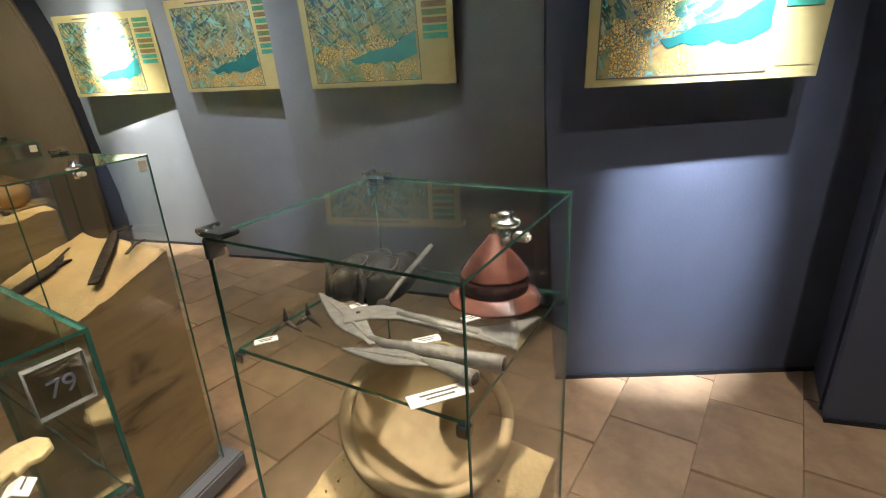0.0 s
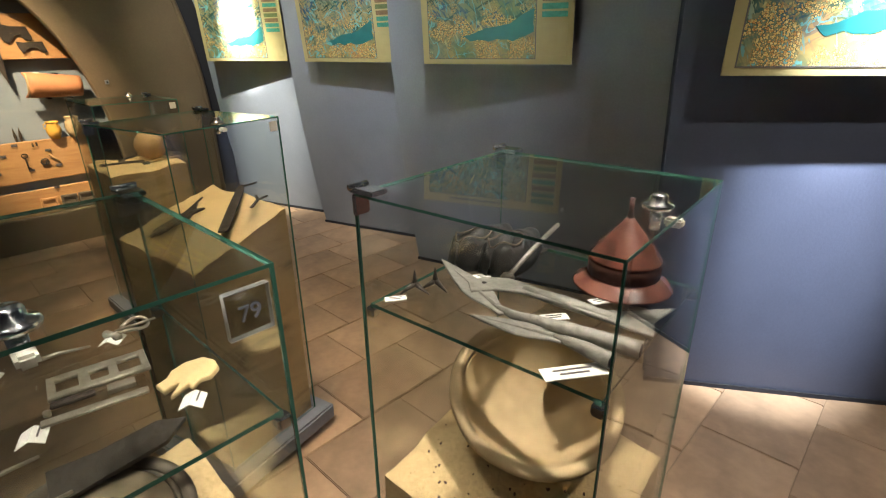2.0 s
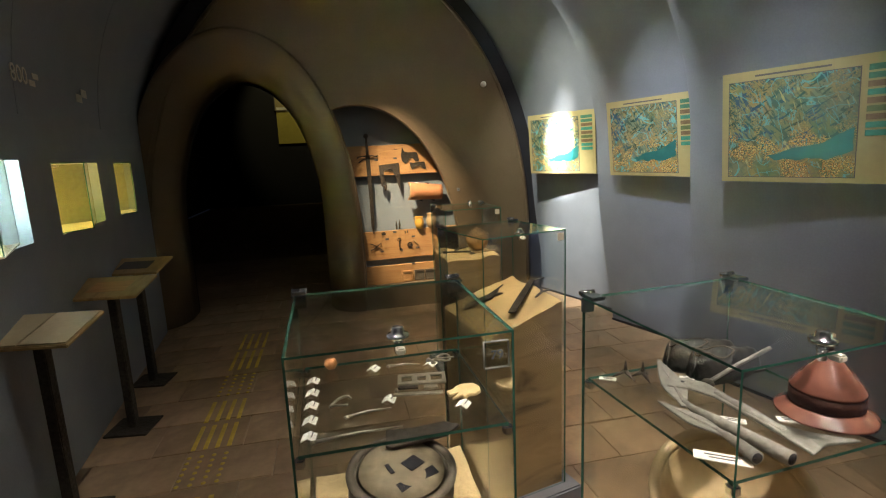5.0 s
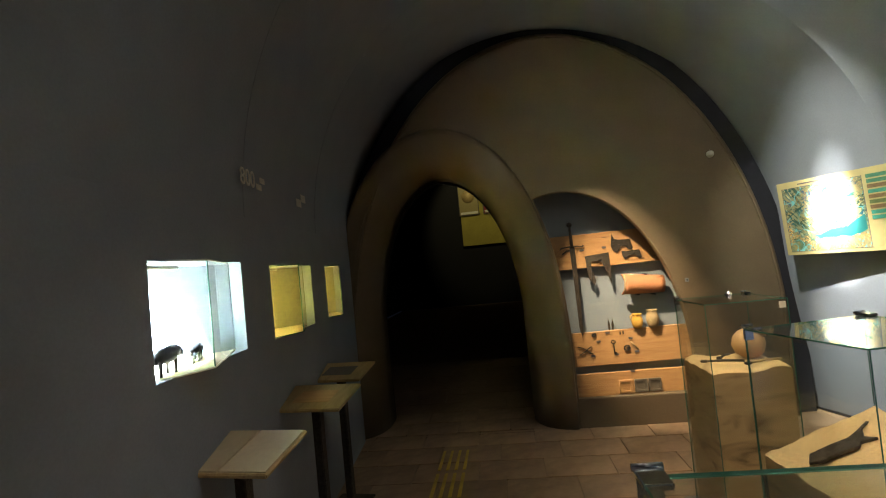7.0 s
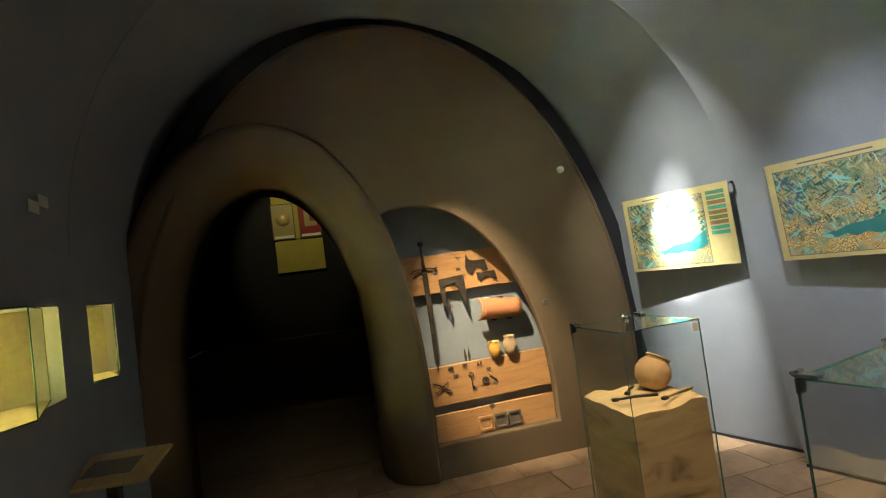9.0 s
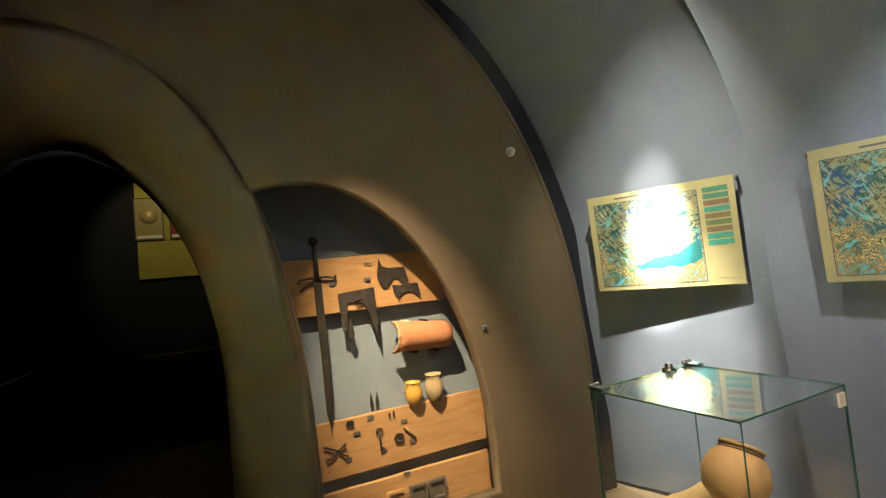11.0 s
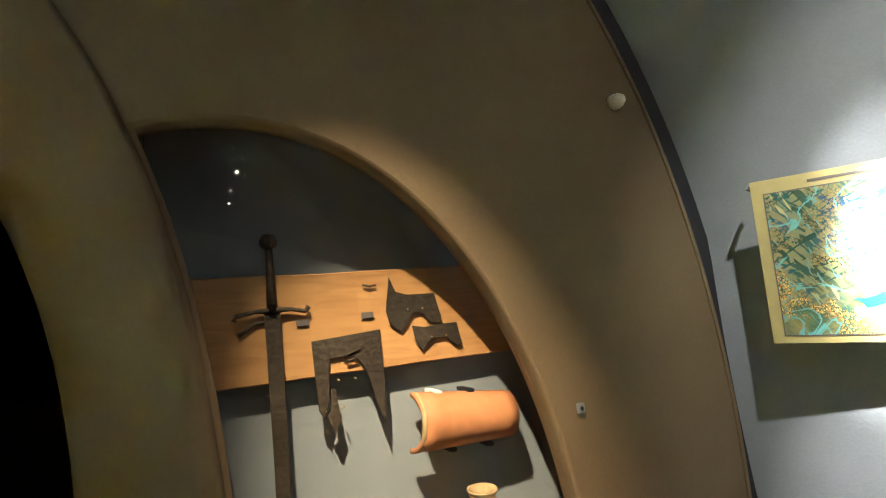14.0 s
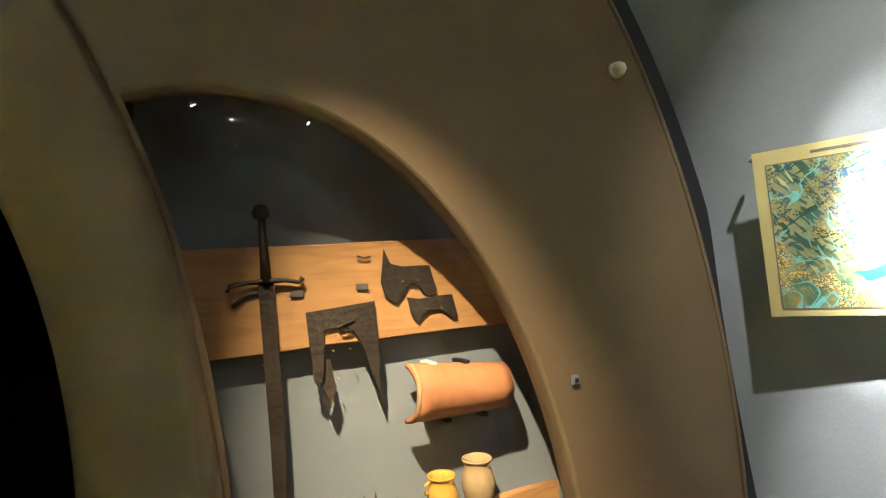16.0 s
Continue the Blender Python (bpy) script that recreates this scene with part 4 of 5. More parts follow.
for x, y, turn, name, lab in ((0.945, 0.975, 30, "bracelet", "thin open bronze bracelet on the shelf"), (1.195, 1.14, 200, "fibula", "small bronze bow brooch with a coil")):
    t = thing(name, on_a(x, y, turn, 0.004), lab, name)
    part("bow", tube([(0.024 * math.cos(radians(q)), 0.016 * math.sin(radians(q)), 0.004 * math.sin(radians(q * 2))) for q in range(0, 300, 15)], 0.0026, 8), BRONZE, t)
    if name == "fibula":
        part("pin", tube([(0.02, -0.01, 0), (-0.03, 0.014, 0.002)], 0.0018, 6), BRONZE, t)
        part("coil", tube([(0.03, -0.014, 0), (0.03, 0.014, 0)], 0.006, 10), BRONZE, t)
for x, y, turn, ln in ((0.975, 0.838, 4, 0.165), (1.00, 0.915, 8, 0.09), (1.10, 1.128, -8, 0.075)):
    t = thing("bronze_pin", on_a(x, y, turn, 0.004), "long thin bronze pin", "pin", "bronze pins")
    part("shaft", tube([(-ln / 2, 0, 0), (0, 0.004, 0.001), (ln / 2, 0, 0)], 0.0028, 8, (1.3, 1, 0.6)), BRONZE, t)
    part("head", lathe([(0.0, -0.005), (0.006, 0), (0.0, 0.005)], 12), BRONZE, t, pose(-ln / 2, 0, 0))


def tent(x, y, turn):
    """A folded white card standing like a small roof."""
    t = thing("tent_card", on_a(x, y, turn, 0.001), "small folded white label card standing on the shelf", "label", "tent cards")
    for s in (-1, 1):
        part("leaf", box(0.028, 0.015, 0.001, 0), PAPER, t, pose(0, s * 0.0065, 0.001, s * -28))
    part("print_line", box(0.018, 0.002, 0.0006, 0), INK, t, pose(0, -0.0068, 0.0055, 28))


for i in range(5):
    tent(0.884, 0.858 + 0.062 * i, 80)
for x, y, r in ((1.025, 1.135, 60), (1.045, 0.965, 70), (1.165, 1.125, 50), (1.190, 0.900, 55)):
    tent(x, y, r)
ch = thing("seax_blade", pose(1.125, 1.080, 0.972, 8, -4, -4), "broad black iron blade fragment lying on the vessel", "blade")
part("blade", plate([[(-0.085, -0.026), (-0.07, -0.034), (0.06, -0.022), (0.095, 0.006), (0.06, 0.026), (-0.02, 0.022), (-0.082, 0.030)]], 0.008, 0.001), IRON, ch)

# cabinet with the dagger on a slope
stand[-1] = pose(1.693, 1.825, 0, 0, 0, 5) @ pose(-1.540, -1.850, 0)
DX, DY, DW, DD = 1.540, 1.850, 0.412, 0.412
d = cabinet(DX, DY, 8, DW, DD, 1.300, 0.10, "tall glass cabinet over a sloping sand block with iron tools")
clips(d, DW, DD, 1.300, ((0, 1), (1, 1)))
lock(d, 0.20, 0.035, 1.300)
part("number_plate", box(0.03, 0.005, 0.032, 0.001), WHITE, d, pose(DW - 0.03, -0.003, 1.255), "small number plate")
dune(DW, DD, (0.88, 0.99, 1.03, 0.93), "sandy render block with a sloping top", DX, DY, 8, 14)
def tool(lab, x, y, z, turn, tilt, pts, depth=0.008):
    t = thing("iron_tool", pose(x, y, z, 0, 0, turn) @ pose(0, 0, 0, 0, -tilt), lab + " resting on the sand", "iron tool")
    part("blade", plate([pts], depth, 0.002), IRON, t, pose(0, 0, depth / 2))


tool("broad black iron dagger with a ragged blade", 1.645, 2.150, 0.955, 8, 14, [(-0.10, -0.014), (-0.07, -0.028), (-0.01, -0.026), (0.04, -0.034), (0.06, -0.02), (0.10, -0.03), (0.085, -0.008), (0.115, 0.026), (0.07, 0.014), (0.0, 0.018), (-0.07, 0.016)], 0.010)
tool("long black iron knife", 1.800, 2.030, 0.992, 45, 14, [(-0.155, -0.013), (-0.14, -0.017), (0.05, -0.016), (0.13, -0.012), (0.155, 0.0), (0.13, 0.012), (0.0, 0.014), (-0.155, 0.012)])
tool("thin iron awl", 1.735, 2.185, 0.985, 30, 14, [(-0.06, -0.003), (0.06, -0.002), (0.06, 0.002), (0.0, 0.003), (-0.06, 0.008)], 0.005)
tool("forked iron hook", 1.875, 1.990, 1.008, 30, 14, [(-0.05, -0.004), (0.0, -0.004), (0.03, -0.024), (0.034, -0.019), (0.008, 0.0), (0.034, 0.019), (0.03, 0.024), (0.0, 0.004), (-0.05, 0.004)], 0.005)
tool("short bent iron nail", 1.925, 2.130, 1.030, -30, 10, [(-0.03, -0.006), (0.03, -0.004), (0.034, 0.006), (0.0, 0.004), (-0.03, 0.006)], 0.006)

# cabinet with the pot
stand[-1] = pose(1.868, 3.275, 0, 0, 0, -6) @ pose(-1.775, -3.140, 0)
PX, PY, PW, PD = 1.775, 3.140, 0.405, 0.410
c = cabinet(PX, PY, 8, PW, PD, 1.262, 0.10, "tall glass cabinet over a sand block carrying a clay pot")
clips(c, PW, PD, 1.262, ((0, 1), (1, 1)))
lock(c, 0.30, 0.40, 1.262)
part("number_plate", box(0.03, 0.005, 0.032, 0.001), WHITE, c, pose(PW - 0.03, -0.003, 1.215), "small number plate")
dune(PW, PD, (0.915, 0.925, 0.935, 0.925), "sandy render block with a flat sand top", PX, PY, 8, 21)
pot = thing("clay_pot", pose(PX + 0.225, PY + 0.265, 0.938, 0, 32, 10), "round tan clay pot with a dark mouth, tilted on the sand", "pot")
part("body", lathe([(0.0, 0.0), (0.035, 0.002), (0.072, 0.035), (0.084, 0.078), (0.074, 0.118), (0.055, 0.142), (0.048, 0.150), (0.052, 0.158), (0.046, 0.158), (0.042, 0.148), (0.06, 0.12), (0.07, 0.08), (0.0, 0.02)], 48, 0.015), POT, pot)
part("rim", lathe([(0.048, 0.148), (0.056, 0.152), (0.057, 0.160), (0.047, 0.160)], 40, 0.02, True), POT, pot, None, "worn thick rim")
part("neck_line", lathe([(0.056, 0.138), (0.0575, 0.141), (0.055, 0.144)], 40, 0.01, True), RUST, pot, None, "dark incised line below the rim")
for x, y, r, ln, mt in ((0.10, 0.14, -8, 0.19, IRON), (0.28, 0.10, 24, 0.20, PALEWOOD), (0.14, 0.27, 50, 0.12, IRON)):
    t = thing("iron_tool", pose(PX + x, PY + y, 0.945, 0, 0, r), "old tool with a long shaft lying on the sand", "tool")
    part("shaft", tube([(-ln / 2, 0, 0), (0, 0.004, 0.003), (ln / 2, 0, 0)], 0.007, 8, (0.7, 1, 1)), mt, t)
    part("head", box(0.035, 0.024, 0.014, 0.004), IRON, t, pose(-ln / 2, 0, -0.006))

# ---- the display niche ----
stand.pop()


def board(x0, x1, z0, z1, label):
    pts = [(x0, z0), (x1, z0 + 0.012), (x1, z1), (x0, z1 - 0.012)]
    out = []
    for (p, q), (r, s) in zip(pts, pts[1:] + pts[:1]):
        for i in range(8):
            k = i / 8
            out.append((p + (r - p) * k, q + (s - q) * k + 0.004 * noise.noise(Vector((p + (r - p) * k * 9, q * 5, 1)))))
    t = thing("oak_board", pose(0, back_y - 0.055, 0), label, "board", "boards in the niche")
    part("plank", plate([out], 0.035, 0.004), WOOD, t, UP)
    for x in (x0 + 0.1, (x0 + x1) / 2, x1 - 0.1):
        part("spacer", box(0.05, 0.036, 0.05, 0.002), BLACK, t, pose(x, 0.036, (z0 + z1) / 2))


board(1.24, 2.52, 1.438, 1.768, "rough oak board fixed across the back of the niche")
board(1.34, 2.56, 0.502, 0.828, "broad oak board fixed across the niche at knee height")
board(1.36, 2.56, 0.175, 0.432, "low oak board at the foot of the niche")
FACE = back_y - 0.078
stand.append(Matrix.Translation((1.434 - 0.9 * 1.372, 0, 0.083)) @ Matrix.Diagonal((0.9, 1, 0.925, 1)))


def hung(name, label, category, outline, material, depth=0.006, y=FACE - 0.006):
    """A flat iron thing held on two pins before the boards; its outline is in the niche's x and z."""
    t = thing(name, pose(0, y, 0), label, category)
    part("blade", plate(outline, depth, 0.0015), material, t, UP)
    xs, zs = [p[0] for p in outline[0]], [p[1] for p in outline[0]]
    cx, cz = sum(xs) / len(xs), sum(zs) / len(zs)
    for s in (-0.03, 0.03):
        part("pin", tube([(cx + s, 0.02, cz), (cx + s, -0.008, cz)], 0.0022, 6), GOLD, t, None, "brass pin")
    return t


sword = thing("long_sword", pose(1.497, FACE - 0.012, 0.0), "long black corroded sword hung upright with a curved crossguard", "sword")
part("blade", plate([[(-0.026, 1.69), (0.022, 1.69), (0.032, 1.2), (0.024, 0.86), (0.012, 0.77), (-0.008, 0.86), (-0.012, 1.2)]], 0.008, 0.002), IRON, sword, UP)
part("grip", tube([(-0.002, 0, 1.69), (-0.004, 0, 1.8), (-0.006, 0, 1.90)], 0.014, 10, (1.3, 1.0, 0.9)), IRON, sword)
part("pommel", lathe([(0.0, -0.03), (0.026, -0.014), (0.03, 0.004), (0.02, 0.024), (0.0, 0.03)], 20), IRON, sword, pose(-0.007, 0, 1.925))
part("crossguard", tube([(-0.125, -0.004, 1.672), (-0.118, -0.004, 1.688), (-0.06, -0.004, 1.698), (0.0, -0.004, 1.70), (0.06, -0.004, 1.70), (0.105, -0.004, 1.69), (0.118, -0.004, 1.705)], 0.0085, 8, (1.2, 0.9, 0.8, 1.2, 0.8, 0.9, 1.2)), IRON, sword)
part("lower_guard", tube([(-0.11, 0.012, 1.625), (-0.06, 0.012, 1.66), (0, 0.012, 1.665)], 0.008, 8), IRON, sword)
part("hanger", box(0.06, 0.012, 0.012, 0.002), BLACK, sword, pose(0, 0.015, 1.42))

hung("bearded_axe", "broad black corroded axe head", "axe head", [[(1.918, 1.785), (1.94, 1.735), (1.985, 1.722), (2.05, 1.722), (2.098, 1.722), (2.108, 1.68), (2.122, 1.63), (2.108, 1.612), (2.075, 1.615), (2.045, 1.655), (2.005, 1.655), (1.985, 1.625), (1.955, 1.592), (1.915, 1.62), (1.90, 1.67)]], IRON)
hung("small_axe", "smaller black corroded axe head", "axe head", [[(2.0, 1.607), (2.05, 1.598), (2.12, 1.604), (2.186, 1.606), (2.196, 1.56), (2.205, 1.522), (2.18, 1.52), (2.14, 1.556), (2.09, 1.556), (2.06, 1.54), (2.036, 1.516), (2.012, 1.55)]], IRON)
hung("iron_square", "black square-shouldered iron shears with two pointed legs", "shears", [[(1.622, 1.585), (1.868, 1.605), (1.876, 1.42), (1.870, 1.285), (1.845, 1.36), (1.815, 1.46), (1.785, 1.512), (1.74, 1.53), (1.68, 1.523), (1.675, 1.46), (1.672, 1.38), (1.655, 1.33), (1.638, 1.355), (1.630, 1.46)]], IRON)
hung("iron_point", "small black leaf-shaped arrow head", "arrow head", [[(1.695, 1.42), (1.705, 1.35), (1.712, 1.325), (1.69, 1.275), (1.665, 1.335), (1.68, 1.35), (1.683, 1.42)]], IRON)
hook = thing("iron_hook", pose(1.76, FACE - 0.012, 1.525), "small curled iron hook pinned to the board", "hook")
part("hook_bar", tube([(0.03, 0, 0.02), (0.0, 0, 0.012), (-0.03, 0, 0.0), (-0.02, 0, -0.015), (0.02, 0, -0.012)], 0.004, 8), IRON, hook)
small = thing("iron_nail", pose(1.84, FACE - 0.006, 1.765), "short bent iron nail", "nail")
part("nail", tube([(-0.025, 0, 0.004), (0.0, 0, -0.004), (0.025, 0, 0.0)], 0.004, 6), IRON, small)

tile = thing("roof_tile", pose(2.19, back_y - 0.08, 1.25, 0, 4, 0), "orange terracotta half-round roof tile on brackets", "roof tile")
n = 14
rows = []
for i in range(9):
    s = i / 8
    r = 0.098 - 0.018 * s
    rows.append([(-0.205 + 0.40 * s - (0.02 * abs(math.cos(math.pi * k / n)) if i == 0 else 0), -r * math.sin(math.pi * k / n) * 0.95, r * math.cos(math.pi * k / n)) for k in range(n + 1)])
solid(part("tile_body", sheet(rows), TERRA, tile), 0.016, 0)
part("tile_lip", tube([(-0.208, r_y, r_z) for _, r_y, r_z in rows[0]], 0.010, 8), CLAY, tile, None, "pale worn rim")
for x, z in ((-0.12, 0.098), (0.02, 0.098), (-0.06, -0.108), (0.10, -0.104)):
    part("bracket", box(0.03, 0.09, 0.014, 0.002), BLACK if z < 0 or x > 0 else PAPER, tile, pose(x, 0.02, z - 0.006))


def jar(x, z, r, h, mat, label, handle):
    t = thing("jar", pose(x, back_y - 0.085, z), label, "jar", "jars on the board")
    part("body", lathe([(0.0, 0.0), (r * 0.55, 0.0), (r * 0.85, h * 0.22), (r, h * 0.5), (r * 0.86, h * 0.74), (r * 0.72, h * 0.84), (r * 0.84, h * 0.97), (r * 0.80, h), (r * 0.66, h * 0.97), (r * 0.6, h * 0.84), (0.0, h * 0.3)], 36, 0.01), mat, t)
    part("rim", lathe([(r * 0.80, h * 0.95), (r * 0.88, h * 0.97), (r * 0.86, h * 1.01), (r * 0.74, h * 1.0)], 36, 0.0, True), mat, t)
    if handle:
        part("handle", tube([(-r * 0.78, 0, h * 0.92), (-r * 1.12, 0, h * 0.86), (-r * 1.12, 0, h * 0.66), (-r * 0.92, 0, h * 0.6)], 0.006, 8), mat, t)


jar(2.085, 0.802, 0.060, 0.150, GLAZE, "yellow glazed jug with a handle on the oak board", True)
jar(2.240, 0.802, 0.066, 0.180, CLAY, "pale clay jar with a ribbed neck on the oak board", False)


def chip(x, z, w=0.045, h=0.022, mat=None, tilt=0):
    t = thing("caption_plate", pose(x, FACE - 0.001, z, 0, tilt, 0), "small dark caption plate pinned to the board", "label", "caption plates")
    part("plate", box(w, 0.003, h, 0.001), mat or INK, t, pose(0, -0.0015, -h / 2))


for x, z in ((1.595, 1.652), (1.828, 1.660), (1.770, 0.782), (2.000, 0.712), (1.840, 0.556), (2.050, 0.572), (1.670, 0.700), (1.600, 0.556), (1.985, 0.375)):
    chip(x, z)
for x, z, w, h, lab in ((1.630, 0.770, 0.05, 0.035, "rounded bronze plate"), (1.90, 0.77, 0.012, 0.03, "tiny bronze peg"), (1.93, 0.775, 0.012, 0.03, "tiny bronze peg")):
    t = thing("bronze_piece", pose(x, FACE - 0.002, z), lab + " pinned to the oak board", "bronze piece")
    part("piece", plate([[(-w / 2, -h / 2), (w / 2, -h / 2), (w / 2, h * 0.2), (w * 0.3, h / 2), (-w * 0.3, h / 2), (-w / 2, h * 0.2)]], 0.006, 0.001), IRON, t, pose(0, -0.003, 0) @ UP)
key = thing("iron_key", pose(1.82, FACE - 0.006, 0.62), "old iron key hanging on the board", "key")
part("ring", tube([(0.022 * math.cos(radians(q)), 0, 0.065 + 0.018 * math.sin(radians(q))) for q in range(0, 361, 24)], 0.0045, 8), IRON, key)
part("stem", tube([(0, 0, 0.05), (0.004, 0, -0.06)], 0.006, 8), IRON, key)
part("bit", box(0.026, 0.006, 0.022, 0.001), IRON, key, pose(0.012, 0, -0.06))
lk = thing("iron_padlock", pose(1.955, FACE - 0.008, 0.615), "heart-shaped iron padlock on the oak board", "padlock")
part("shackle", tube([(0.032 * math.cos(radians(q)), 0, 0.024 * math.sin(radians(q))) for q in range(40, 330, 20)], 0.007, 8), IRON, lk)
part("case", box(0.034, 0.012, 0.03, 0.004), IRON, lk, pose(0.016, 0, -0.018))
bt = thing("bone_haft", pose(2.030, FACE - 0.008, 0.635, 0, 48, 0), "short bone knife handle", "handle")
part("haft", tube([(-0.05, 0, 0), (0.0, 0, 0.003), (0.05, 0, 0)], 0.010, 10, (0.8, 1, 0.9)), PALEWOOD, bt)
br = thing("iron_bit", pose(1.54, FACE - 0.008, 0.62), "branching iron horse bit", "horse bit")
for ax_, az in ((-0.09, 0.03), (-0.08, -0.03), (0.05, 0.025), (0.06, -0.03)):
    part("arm", tube([(0, 0, 0), (ax_ * 0.6, -0.004, az), (ax_, 0, az * 1.4)], 0.006, 8), IRON, br)
for x in (1.805, 1.840):
    t = thing("arrow_head", pose(x, back_y - 0.03, 0.802, 0, (x - 1.82) * 120, 0), "slim dark iron arrow head standing on the board", "arrow head", "arrow heads")
    part("blade", plate([[(-0.006, 0.0), (0.006, 0.0), (0.012, 0.05), (0.0, 0.12), (-0.012, 0.05)]], 0.006, 0.001), IRON, t, UP)
for x in (1.90, 2.055, 2.195):
    t = thing("stove_tile", pose(x, FACE - 0.006, 0.165), "square grey stove tile with a hollow centre", "stove tile", "stove tiles")
    part("rim", plate([[(-0.062, 0), (0.062, 0), (0.062, 0.125), (-0.062, 0.125)], [(-0.046, 0.016), (0.046, 0.016), (0.046, 0.109), (-0.046, 0.109)]], 0.03, 0.002), GREYCLAY if x > 2 else WOOD, t, UP)
    part("panel", plate([[(-0.046, 0.016), (0.046, 0.016), (0.046, 0.109), (-0.046, 0.109)]], 0.012), GREYCLAY if x > 2 else WOOD, t, pose(0, 0.004, 0) @ UP)

# small fittings on the end wall
stand.pop()
kn = thing("wall_sensor", pose(2.797, END, 2.352), "small white round sensor on the brown wall", "sensor")
part("sensor_base", lathe([(0.0, 0.0), (0.030, 0.0), (0.030, 0.016), (0.0, 0.018)], 24), WHITE, kn, pose(0, 0, 0, 90))
part("sensor_dome", lathe([(0.026, 0.014), (0.027, 0.03), (0.018, 0.046), (0.0, 0.052)], 24), WHITE, kn, pose(0, 0, 0, 90))
bo = thing("glass_clip", pose(2.482, END - 0.001, 1.24), "square steel glass clip with a screw", "clip")
part("clip_plate", box(0.03, 0.012, 0.034, 0.003), GREY, bo, pose(0, -0.006, 0))
part("screw", lathe([(0.007, 0.0), (0.007, 0.003)], 12), BLACK, bo, pose(0, -0.012, 0.017, 90))

DRAB = paint("drab_board", (0.20, 0.18, 0.10), 0.7, grain=40)
